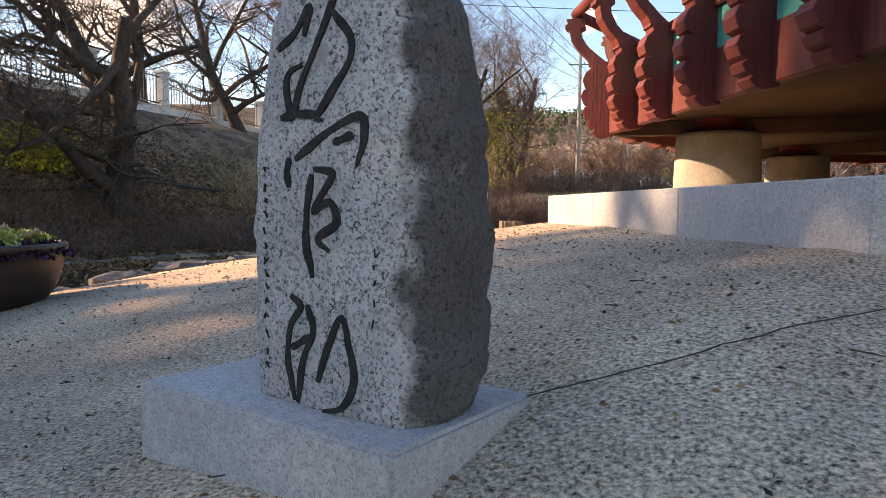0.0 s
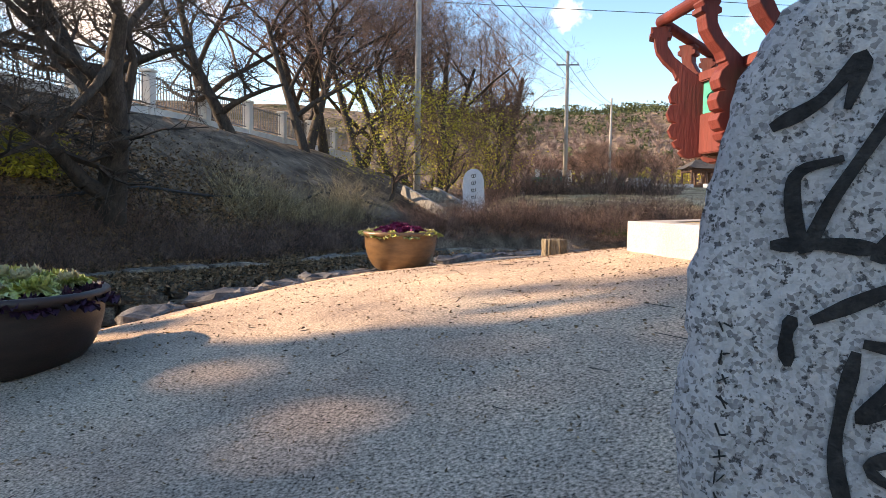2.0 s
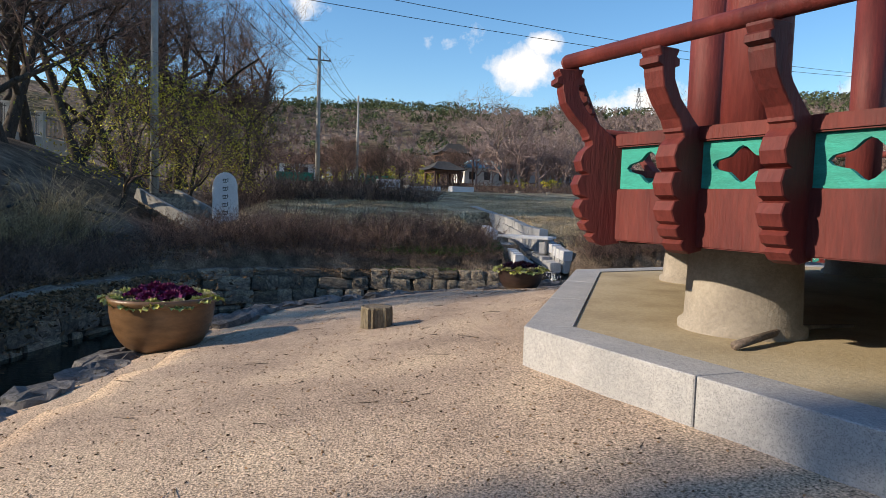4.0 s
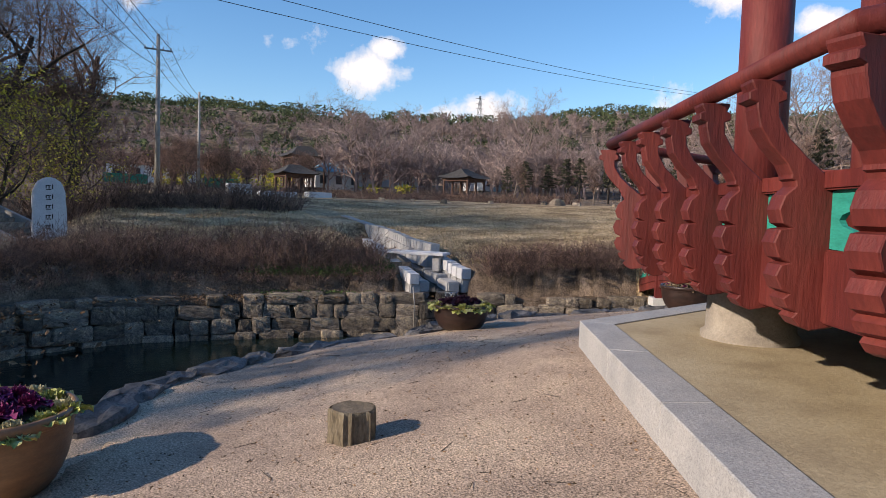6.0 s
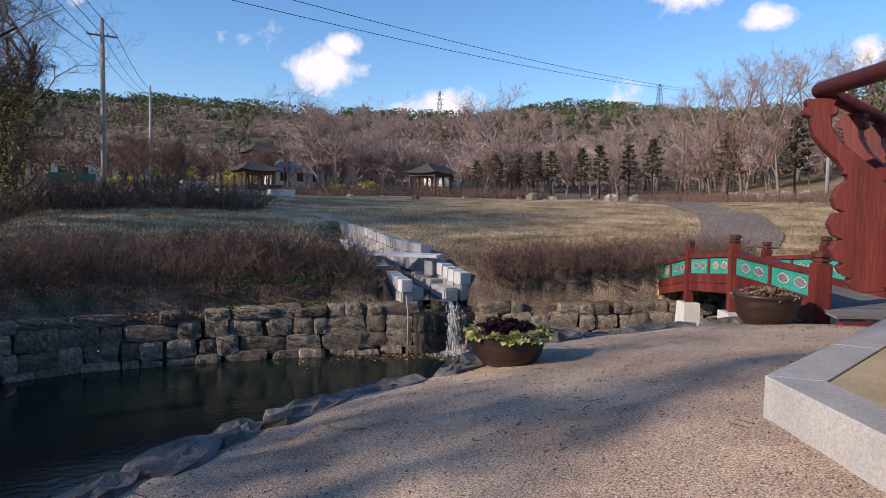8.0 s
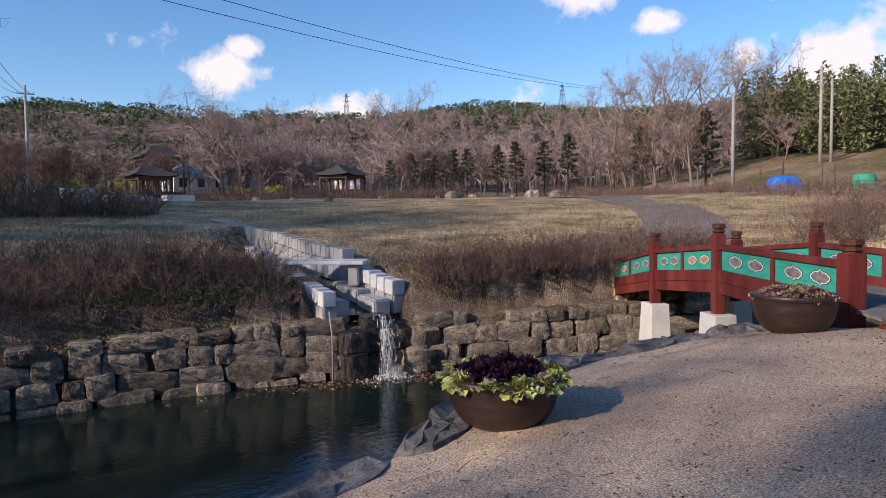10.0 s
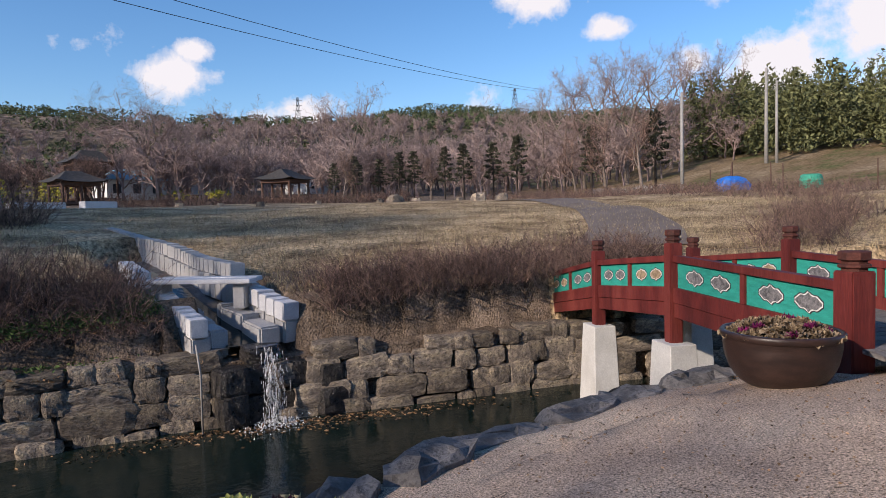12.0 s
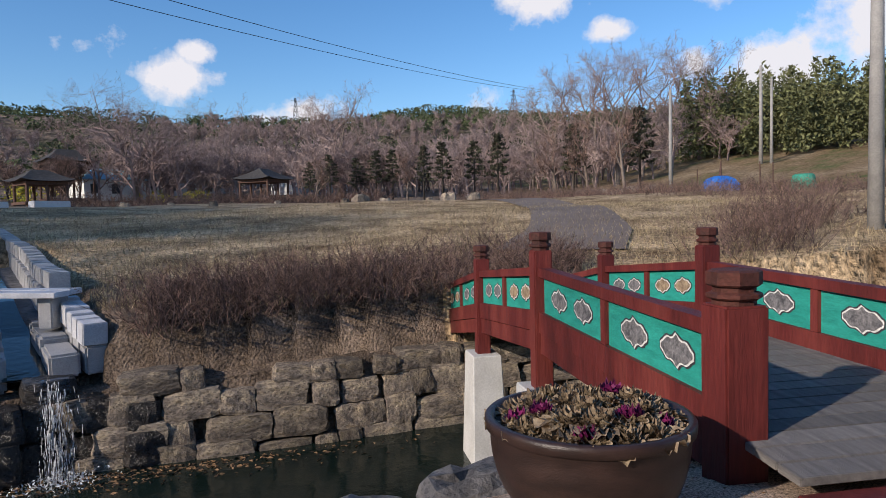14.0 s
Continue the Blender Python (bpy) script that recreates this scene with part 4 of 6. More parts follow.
block_row("granite_block", [(5.30, 24.85), (5.36, 25.8), (5.45, 27.0)], [1.66, 1.72, 1.8], 0.42, 0.32, 0.34, PALE_STONE)
block_row("granite_block", [(6.95, 23.9), (6.95, 26.0), (7.0, 29.1), (6.9, 36.0)], [1.78, 1.86, 2.12, 2.45], 0.31, 0.32, 0.30, GRANITE, 0.004)
block_row("lower_block", [(6.90, 24.0), (6.90, 26.0), (6.95, 29.1), (7.05, 34.0)], [1.47, 1.55, 1.81, 2.1], 0.40, 0.34, 0.5, GRANITE, 0.004, sunk=0.31)
for w, dy, z in ((0.36, -0.17, 0.0), (0.30, 0.17, 0.012)):
    bm = bmesh.new()
    box(bm, -1.10, 1.10, -w / 2 - 0.01, w / 2, 0, 0.085, 0.01)
    o = part("cover_slab", bm, PALE_STONE, channel, "flat granite slab laid across the channel")
    o.matrix_local = pose(-0.05, 2.05, 1.47 + z, 0, 0, -44) @ pose(0, dy, 0)
for x in (-0.9, 0.8):
    bm = bmesh.new()
    box(bm, -0.12, 0.12, -0.2, 0.22, -0.3, 0.2, 0.015)
    o = part("slab_support", bm, GRANITE, channel)
    o.matrix_local = pose(-0.05, 2.05, 1.265, 0, 0, -44) @ pose(x, 0, 0)
BED = curve_points([(6.2, 21.75, 0.0), (6.25, 23.5, 0.0), (6.15, 25.5, 0.0), (6.2, 31, 0.0)], 0.2)
BED_Z = lambda y: float(np.interp(y, [21.7, 24, 26, 31], [0.42, 0.72, 1.15, 1.55]))
strip("channel_bed", BED, lambda i, p, sd: [tuple(Vector((p.x - 6.2, p.y - 21.6, BED_Z(p.y) + 0.02 * math.sin(i * 1.7 + 9 * o))) + sd * o) for o in (-0.7, -0.3, 0.0, 0.3, 0.7)], EDGE_ROCK, channel)
strip("channel_water", BED, lambda i, p, sd: [tuple(Vector((p.x - 6.2, p.y - 21.6, BED_Z(p.y) + 0.03)) + sd * o) for o in (-0.3, 0.0, 0.3)], water_m, channel)
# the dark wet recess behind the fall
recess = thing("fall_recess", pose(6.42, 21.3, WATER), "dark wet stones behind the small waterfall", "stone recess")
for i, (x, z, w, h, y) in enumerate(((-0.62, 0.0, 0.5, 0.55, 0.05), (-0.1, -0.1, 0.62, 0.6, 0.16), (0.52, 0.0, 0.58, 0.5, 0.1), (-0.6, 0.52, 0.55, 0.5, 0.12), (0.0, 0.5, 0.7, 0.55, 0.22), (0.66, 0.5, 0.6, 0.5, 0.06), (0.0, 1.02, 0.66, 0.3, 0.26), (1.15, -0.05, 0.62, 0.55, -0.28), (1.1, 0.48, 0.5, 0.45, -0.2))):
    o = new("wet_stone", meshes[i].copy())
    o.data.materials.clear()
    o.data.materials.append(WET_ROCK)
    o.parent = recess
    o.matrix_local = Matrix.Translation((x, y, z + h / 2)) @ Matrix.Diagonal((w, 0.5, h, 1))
fall = thing("waterfall", pose(6.45, 21.05, WATER), "thin white waterfall dropping from the channel", "waterfall")
fr2 = np.random.default_rng(2)
n = 330
t = fr2.uniform(0, 1, n) ** 0.8
w0 = fr2.normal(0, 0.085, n)
pts = np.stack([w0 * (1 + 0.5 * t), 0.28 - 0.34 * np.sqrt(t) - fr2.uniform(0, 0.05, n), 1.34 * (1 - t)], -1)
length = fr2.uniform(0.04, 0.22, n)
end = pts + np.stack([fr2.normal(0, 0.008, n), -0.02 - 0 * t, -length], -1)
end[:, 2] = np.maximum(end[:, 2], -0.01)
v, f = sticks(pts, end, 0.0045, 0.0015)
o = raw_object("falling_water", v, f, foam_m, fall)
o["kind"] = "stuff"
sp = np.stack([fr2.normal(0, 0.30, 420), -0.15 + fr2.normal(0, 0.18, 420), np.abs(fr2.normal(0, 0.05, 420))], -1)
v, f = leaves(sp, 0.022, 1.0, fr2)
o = raw_object("splash", v, f, foam_m, fall)
o["kind"] = "stuff"
bm = bmesh.new()
g = [[bm.verts.new((x, 0.28 - 0.34 * math.sqrt(u) - 0.0 + 0.015 * math.sin(31 * x + 5 * u), 1.34 * (1 - u))) for x in np.linspace(-0.2 - 0.06 * u, 0.2 + 0.06 * u, 14)] for u in np.linspace(0, 1, 14)]
for a, b in zip(g, g[1:]):
    for i in range(13):
        bm.faces.new((a[i], a[i + 1], b[i + 1], b[i]))
o = part("water_sheet", bm, clear_m, fall, "clear sheet of falling water", True)
pipe = thing("drain_pipe", pose(5.28, 21.32, WATER), "thin rusty pipe standing against the wall", "pipe")
bm = bmesh.new()
tube(bm, [(0, 0, -0.1), (0, 0, 1.0), (-0.05, 0.02, 1.5)], 0.018, 8)
part("pipe_body", bm, POLE_GREY, pipe, "", True)
lr = np.random.default_rng(9)
lp = np.stack([lr.normal(6.6, 1.7, 900), np.zeros(900), np.full(900, WATER + 0.006)], -1)
lp[:, 1] = np.interp(lp[:, 0], [3, 5.2, 7.6, 10.6, 12], [22.1, 21.7, 20.95, 19.9, 19.4]) - 0.25 - np.abs(lr.normal(0, 0.32, 900))
v, f = leaves(lp, 0.035, 0.05, lr)
o = raw_object("floating_leaves", v, f, DRY_LEAF)
tagged(o, "brown fallen leaves floating by the wall", "leaves", kind="stuff")

# ---- bridge ----
BD = Vector((0.461, 0.8875, 0))
bridge = thing("arched_bridge", pose(8.62, 12.70, 0.0, 0, 0, math.degrees(math.atan2(BD.y, BD.x))), "red-painted timber bridge with turquoise flowered boards", "bridge")
# local: x along the bridge, y to its other side (minus: across)
STATION = [0.0, 3.29, 5.92, 8.58]
deck_z = lambda x: float(np.interp(x, [-0.6, 0, 3.29, 5.92, 8.6], [1.33, 1.38, 1.46, 1.22, 0.76]))
WIDE = 1.86
npl = 54
for i in range(npl):
    x = -0.55 + 9.4 * i / npl
    bm = bmesh.new()
    box(bm, 0.004, 9.4 / npl - 0.006, -WIDE - 0.02, 0.02, -0.045, 0, 0.004)
    o = part("deck_board", bm, DECK, bridge)
    o.matrix_local = Matrix.Translation((x, 0, deck_z(x + 0.09))) @ Matrix.Rotation(-math.atan((deck_z(x + 0.3) - deck_z(x - 0.1)) / 0.4), 4, "Y")
bm = bmesh.new()
box(bm, -0.72, -0.55, -WIDE - 0.05, 0.05, 1.0, 1.27, 0.01)
part("end_sill", bm, RED, bridge)


def sloped_bar(bm, x0, x1, z0, z1, y0, y1, lo, hi, n=6):
    """A beam that follows the bridge's arch between two places."""
    rows = []
    for i in range(n + 1):
        x = x0 + (x1 - x0) * i / n
        z = deck_z(x)
        rows.append([bm.verts.new((x, y, z + h)) for y, h in ((y0, lo), (y1, lo), (y1, hi), (y0, hi))])
    for a, b in zip(rows, rows[1:]):
        for k in range(4):
            bm.faces.new((a[k], b[k], b[(k + 1) % 4], a[(k + 1) % 4]))
    bm.faces.new(rows[0]), bm.faces.new(rows[-1][::-1])


def flower(grow, line):
    """The outline of a lens-shaped cusped flower with a point above and below."""
    pts = []
    for q in range(44):
        t = 2 * math.pi * q / 44
        c, n = math.cos(t), math.sin(t)
        u = 0.150 * grow * math.copysign(abs(c) ** 0.85, c)
        v = 0.056 * grow * n * (1 + 0.22 * math.cos(6 * t))
        v += math.copysign(0.048 * grow * math.exp(-(u / 0.030) ** 2), n) if abs(n) > 0.3 else 0
        pts.append((u + math.copysign(line, u), v + math.copysign(line, v)))
    return pts


for sgn, y in ((1, 0.0), (-1, -WIDE)):
    for i, x in enumerate(STATION):
        dz = deck_z(x)
        low = {0: dz - 0.45, 1: 0.80, 2: 0.64, 3: dz - 0.5}[i]
        w = 0.095 if i in (1, 2, 3) else 0.125
        h = {0: 0.91, 1: 0.97, 2: 0.97, 3: 0.95}[i]
        bm = bmesh.new()
        box(bm, x - w, x + w, y - w, y + w, low, dz + h - 0.20, 0.012)
        p = part("post", bm, RED, bridge)
        bm = bmesh.new()
        for r0, z0, z1 in ((0.86, h - 0.20, h - 0.17), (1.04, h - 0.17, h - 0.13), (0.84, h - 0.13, h - 0.10), (1.04, h - 0.10, h - 0.012)):
            lathe(bm, [(w * 1.08 * r0, dz + z0), (w * 1.08 * r0, dz + z1)] if r0 < 1 else [(w * 1.02 * r0, dz + z0), (w * 1.12 * r0, dz + z0 + 0.01), (w * 1.12 * r0, dz + z1 - 0.01), (w * 0.95 * r0, dz + z1)], 8, pose(x, y, 0, 0, 0, 22.5))
        part("post_cap", bm, RED_DARK, p, "dark carved octagonal post cap")
    for i in range(3):
        x0, x1 = STATION[i] + 0.10, STATION[i + 1] - 0.10
        for lo, hi, th, nm in ((-0.27, -0.07, 0.04, "lower_beam"), (-0.06, 0.15, 0.055, "side_beam"), (0.51, 0.60, 0.06, "top_rail")):
            bm = bmesh.new()
            sloped_bar(bm, x0, x1, 0, 0, y - th, y + th, lo, hi)
            part(nm, bm, RED, bridge)
        n = 2
        for j in range(n):
            a, b = x0 + (x1 - x0) * j / n, x0 + (x1 - x0) * (j + 1) / n
            if j:
                bm = bmesh.new()
                box(bm, a - 0.045, a + 0.045, y - 0.045, y + 0.045, deck_z(a) + 0.15, deck_z(a) + 0.51, 0.004)
                part("stile", bm, RED, bridge)
            bm = bmesh.new()
            sloped_bar(bm, a + 0.045, b - 0.045, 0, 0, y - 0.012, y + 0.012, 0.15, 0.51, 4)
            board = part("painted_board", bm, GREEN, bridge, "turquoise board painted with flowers")
            for cx in (0.31, 0.69):
                xc = a + (b - a) * cx
                for face in (-1, 1):
                    for grow, mat, off, nm in ((0.020, DARK_LINE, 0.0145, "dark_outline"), (0.010, WHITE_LINE, 0.0165, "white_outline"), (0.0, FLOWER_GREY if i == 0 else KALE_DRY if (i + j) % 2 else FLOWER_GREY, 0.0185, "flower_ground")):
                        bm = bmesh.new()
                        pts = flower(1.12 if i == 0 else 0.95, grow)
                        vs = [bm.verts.new((xc + u * 1.15, y + face * off, deck_z(xc + u * 1.25) + 0.33 + v)) for u, v in pts]
                        bm.faces.new(vs if face < 0 else vs[::-1])
                        part(nm, bm, mat, board)
for i in (1, 2):
    pier = thing("bridge_pier", pose(8.62 + BD.x * STATION[i], 12.70 + BD.y * STATION[i], WATER, 0, 0, math.degrees(math.atan2(BD.y, BD.x))), "pale tapered concrete pier standing in the pond", "pier", "bridge piers")
    for y in (0.0, -WIDE):
        bm = bmesh.new()
        hh = (0.82 if i == 1 else 0.66) - WATER
        a = [bm.verts.new((sx * 0.40, y + sy * 0.26, -0.5)) for sx, sy in ((-1, -1), (1, -1), (1, 1), (-1, 1))]
        b = [bm.verts.new((sx * 0.27, y + sy * 0.20, hh)) for sx, sy in ((-1, -1), (1, -1), (1, 1), (-1, 1))]
        bm.faces.new(a[::-1]), bm.faces.new(b)
        for k in range(4):
            bm.faces.new((a[k], a[(k + 1) % 4], b[(k + 1) % 4], b[k]))
        bmesh.ops.bevel(bm, geom=bm.edges[:], offset=0.012, segments=1, affect="EDGES")
        part("pier_leg", bm, CONCRETE, pier)

# ---- flower pots ----
def kale(name, seed, radius, outer, heart, label):
    """An ornamental cabbage: ruffled leaves in rings round a tight heart."""
    r = random.Random(seed)
    plant = thing(name, pose(0, 0, 0), label, "ornamental cabbage", "ornamental cabbages")
    for nm, mat, rings in (("outer_leaves", outer, ((1.0, 0.10, 11), (0.82, 0.28, 10), (0.62, 0.5, 9))), ("heart_leaves", heart, ((0.46, 0.62, 8), (0.33, 0.8, 7), (0.18, 1.0, 5)))):
        bm = bmesh.new()
        for reach, lift, n in rings:
            for i in range(n):
                a = 2 * math.pi * (i + r.random() * 0.5) / n
                c, s = math.cos(a), math.sin(a)
                L, W = radius * reach * r.uniform(0.85, 1.12), radius * 0.36
                rows = []
                for j in range(5):
                    t = j / 4
                    w = W * (0.35 + 1.0 * math.sin(math.pi * min(t * 0.62 + 0.12, 1)))
                    row = []
                    for k in range(5):
                        u = (k - 2) / 2
                        ruff = 0.05 * radius * math.sin(7 * u + 9 * t + seed + i) * t * 1.6
                        z = radius * (0.10 + lift * 0.34 * t + 0.16 * u * u * t) - 0.10 * radius * t * t * (1 - lift) * 2 + ruff
                        x, y = L * t * (1 - 0.25 * lift * t), u * w * 0.6
                        row.append(bm.verts.new((x * c - y * s, x * s + y * c, z)))
                    rows.append(row)
                for p, q in zip(rows, rows[1:]):
                    for k in range(4):
                        bm.faces.new((p[k], p[k + 1], q[k + 1], q[k]))
        part(nm, bm, mat, plant, "", True)
    return plant


def pot(x, y, z, radius, height, mat, label, foot=0.5):
    p = thing("flower_pot", pose(x, y, z), label, "flower pot", "large flower pots")
    bm = bmesh.new()
    prof = [(radius * foot * 0.96, 0.0), (radius * foot, height * 0.03)]
    prof += [(radius * (foot + (0.955 - foot) * math.sin(math.pi / 2 * t) ** 0.8), height * (0.03 + 0.83 * t ** 1.5)) for t in (0.1, 0.2, 0.35, 0.5, 0.65, 0.8, 0.9, 1.0)]
    prof += [(radius * 0.965, height * 0.875), (radius * 1.0, height * 0.89), (radius * 1.005, height * 0.975), (radius * 0.985, height), (radius * 0.93, height), (radius * 0.9, height * 0.88)]
    lathe(bm, prof, 48)
    part("bowl", bm, mat, p, "", True)
    bm = bmesh.new()
    lathe(bm, [(radius * 0.91, height * 0.84), (radius * 0.905, height * 0.93), (radius * 0.4, height * 0.965)], 32)
    part("soil", bm, SOIL, p, "dark potting soil")
    return p


pz = lambda x, y: float(path_height(np.array(x), np.array(y)))
K_GREEN = kale("ornamental_cabbage", 1, 0.17, KALE_GREEN, KALE_CREAM, "yellow-green ornamental cabbage with a cream heart")
K_PINK = kale("ornamental_cabbage", 2, 0.15, KALE_PURPLE, KALE_PURPLE, "magenta ornamental cabbage in a pot")
K_DARK = kale("ornamental_cabbage", 3, 0.16, KALE_DARK, KALE_DARK, "dark purple ornamental cabbage in a pot")
K_DRY = kale("ornamental_cabbage", 4, 0.15, KALE_DRY, KALE_PURPLE, "withered ornamental cabbage with a purple heart")
K_PALE = kale("ornamental_cabbage", 5, 0.15, KALE_DRY, KALE_DRY, "withered beige ornamental cabbage in a pot")
K_OLIVE = kale("ornamental_cabbage", 6, 0.17, KALE_GREEN, KALE_GREEN, "yellow-green ornamental cabbage in a pot")
kr = random.Random(21)
used = set()


def plant_pot(x, y, z, radius, height, rows):
    """Plants in rings: (how far out, how many, kinds)."""
    for reach, n, kinds, up in rows:
        for i in range(n):
            a = 2 * math.pi * (i + 0.3 * kr.random()) / n + reach * 3
            k = kinds[i % len(kinds)]
            px, py = x + radius * reach * math.cos(a), y + radius * reach * math.sin(a)
            m = pose(px, py, z + height * 0.90 + up, 14 * reach * math.sin(a) * -1, 14 * reach * math.cos(a), kr.uniform(0, 360)) @ Matrix.Scale(kr.uniform(0.85, 1.12), 4)
            if k not in used:
                used.add(k)
                k.matrix_world = m
            else:
                c = copy_thing(k, m)
                c.scale = m.to_scale()


POTS = [(-3.58, 1.62, 0.64, 0.54, POT_DARK, "dark brown bowl pot of yellow-green and purple cabbages", [(0.86, 14, (K_DARK,), -0.02), (0.62, 9, (K_OLIVE, K_GREEN), 0.06), (0.30, 5, (K_GREEN, K_OLIVE), 0.09), (0.0, 1, (K_GREEN,), 0.1)]),
        (-2.75, 8.10, 0.58, 0.62, POT_BROWN, "brown glazed bowl pot of yellow and magenta cabbages", [(0.84, 12, (K_OLIVE, K_GREEN), 0.0), (0.5, 7, (K_PINK,), 0.07), (0.15, 3, (K_PINK,), 0.12)]),
        (2.72, 12.50, 0.45, 0.41, POT_DARK, "dark shallow pot of yellow-green and purple cabbages", [(0.84, 11, (K_GREEN, K_OLIVE), 0.0), (0.48, 7, (K_DARK,), 0.06), (0.1, 2, (K_DARK,), 0.1)]),
        (7.69, 12.93, 0.50, 0.50, POT_DARK, "dark brown pot of withered purple cabbages", [(0.70, 15, (K_PALE, K_DRY, K_PALE), 0.0), (0.50, 10, (K_PALE, K_PALE, K_DRY), 0.05), (0.18, 4, (K_PALE, K_PALE), 0.07)])]
for x, y, r, h, mat, label, rows in POTS:
    z = pz(x, y) - 0.02
    pot(x, y, z, r, h, mat, label)
    plant_pot(x, y, z, r, h, rows)

# ---- stump seat ----
bm = bmesh.new()
sr = random.Random(8)
rows = []
for z in (-0.06, 0.0, 0.08, 0.16, 0.215, 0.23):
    rows.append([bm.verts.new(((0.165 + 0.012 * math.sin(5 * t) + 0.009 * math.sin(17 * t + 2) + sr.uniform(-0.005, 0.005)) * (1.0 if z < 0.225 else 0.93) * math.cos(t),
                               (0.165 + 0.012 * math.sin(5 * t) + 0.009 * math.sin(17 * t + 2)) * (1.0 if z < 0.225 else 0.93) * math.sin(t), z)) for t in [2 * math.pi * i / 40 for i in range(40)]])
for a, b in zip(rows, rows[1:]):
    for i in range(40):
        bm.faces.new((a[i], a[(i + 1) % 40], b[(i + 1) % 40], b[i]))
stump = thing("tree_stump", pose(-0.38, 7.56, pz(-0.38, 7.56)), "short weathered cut log standing on the sand", "stump")
part("bark", bm, STUMP_BARK, stump, "rough grey bark")
bm = bmesh.new()
lathe(bm, [(0.153, 0.20), (0.153, 0.229), (0.09, 0.222), (0.02, 0.226)], 40)
part("cut_face", bm, STUMP_TOP, stump, "weathered cut top")
plank = thing("loose_branch", pose(1.55, 3.9, 1.82, 0, 0, 10), "thin bent branch lying on the platform", "branch")
bm = bmesh.new()
tube(bm, [(0, 0, 0), (0.35, 0.12, 0.02), (0.8, 0.3, 0.03), (1.4, 0.32, 0.02)], [0.03, 0.028, 0.022, 0.012], 8)
part("stem", bm, BARK_PALE, plank, "", True)

# ---- standing name stone, steps, pole ----
def name_stone(x, y):
    z = z_at(x, y)
    st = thing("name_stone", pose(x, y, z - 0.05, 0, 0, 12), "pale standing stone with a column of dark letters", "monument stone")
    bm = bmesh.new()
    prof = [(-0.46, 0), (-0.50, 0.35), (-0.44, 0.75), (-0.50, 1.15), (-0.48, 1.55), (-0.36, 1.88), (-0.12, 2.04), (0.14, 2.03), (0.36, 1.86), (0.47, 1.5), (0.44, 1.1), (0.50, 0.7), (0.52, 0.3), (0.47, 0)]
    extrude_outline(bm, prof, -0.14, 0.16)
    bmesh.ops.bevel(bm, geom=bm.edges[:], offset=0.04, segments=2, affect="EDGES")
    part("slab", bm, PALE_STONE, st)
    for i in range(5):
        zc = 1.72 - 0.32 * i
        bm = bmesh.new()
        for x0, x1, z0, z1 in ((-0.10, 0.04, 0.03, 0.06), (-0.03, 0.0, -0.05, 0.06), (0.07, 0.10, -0.06, 0.09), (-0.10, 0.05, -0.09, -0.06), (-0.11, -0.08, -0.04, 0.05)):
            box(bm, x0, x1, -0.148, -0.135, zc + z0, zc + z1)
        part("letter", bm, BLACK_CARVE, st, "dark carved letter")
    bm = bmesh.new()
    box(bm, -0.75, 0.75, -0.35, 0.38, -0.1, 0.12, 0.03)
    part("base", bm, GRANITE, st, "low granite base")


name_stone(-4.95, 28.2)
steps = thing("garden_steps", pose(-5.5, 28.9, 0), "stone garden steps climbing the bank", "steps")
for i in range(9):
    x, y = -6.4 - 0.34 * i, 28.4 + 0.22 * i
    z0 = z_at(-6.4, 28.4)
    bm = bmesh.new()
    box(bm, -0.2, 0.2, -0.95, 0.95, -0.5, 0.0, 0.015)
    o = part("step", bm, WALL_STONE, steps)
    o.matrix_local = pose(x + 6.6, y - 28.4, z0 + 0.16 * (i + 1), 0, 0, -33)
for s in (-1.05, 1.05):
    bm = bmesh.new()
    c = Vector((math.sin(radians(33)) * s, math.cos(radians(33)) * s, 0))
    box(bm, -1.8, 1.8, -0.1, 0.1, -0.3, 0.16, 0.02, Matrix.Translation((-1.2 + c.x, 0.9 + c.y, z_at(-6.4, 28.4) + 0.85)) @ Matrix.Rotation(radians(147), 4, "Z") @ Matrix.Rotation(radians(-21), 4, "Y"))
    part("side_kerb", bm, POLE_GREY, steps)


def utility_pole(x, y, top, radius, arms, label, m=POLE_GREY):
    z = z_at(x, y)
    p = thing("utility_pole", pose(x, y, z - 0.3, 0, 0, 8), label, "utility pole", "utility poles")
    bm = bmesh.new()
    lathe(bm, [(radius, 0), (radius * 0.62, top - z + 0.3)], 12)
    part("shaft", bm, m, p, "", True)
    for h in arms:
        bm = bmesh.new()
        box(bm, -0.95, 0.95, -0.05, 0.05, top - z + 0.3 - h - 0.05, top - z + 0.3 - h + 0.05, 0.01)
        part("cross_arm", bm, FENCE_GREY, p)
        for sx in (-0.85, -0.35, 0.35, 0.85):
            bm = bmesh.new()
            lathe(bm, [(0.05, 0), (0.07, 0.05), (0.04, 0.1), (0.06, 0.16), (0.02, 0.2)], 8, pose(sx, 0, top - z + 0.3 - h + 0.05))
            part("insulator", bm, PALE_STONE, p)
    return p


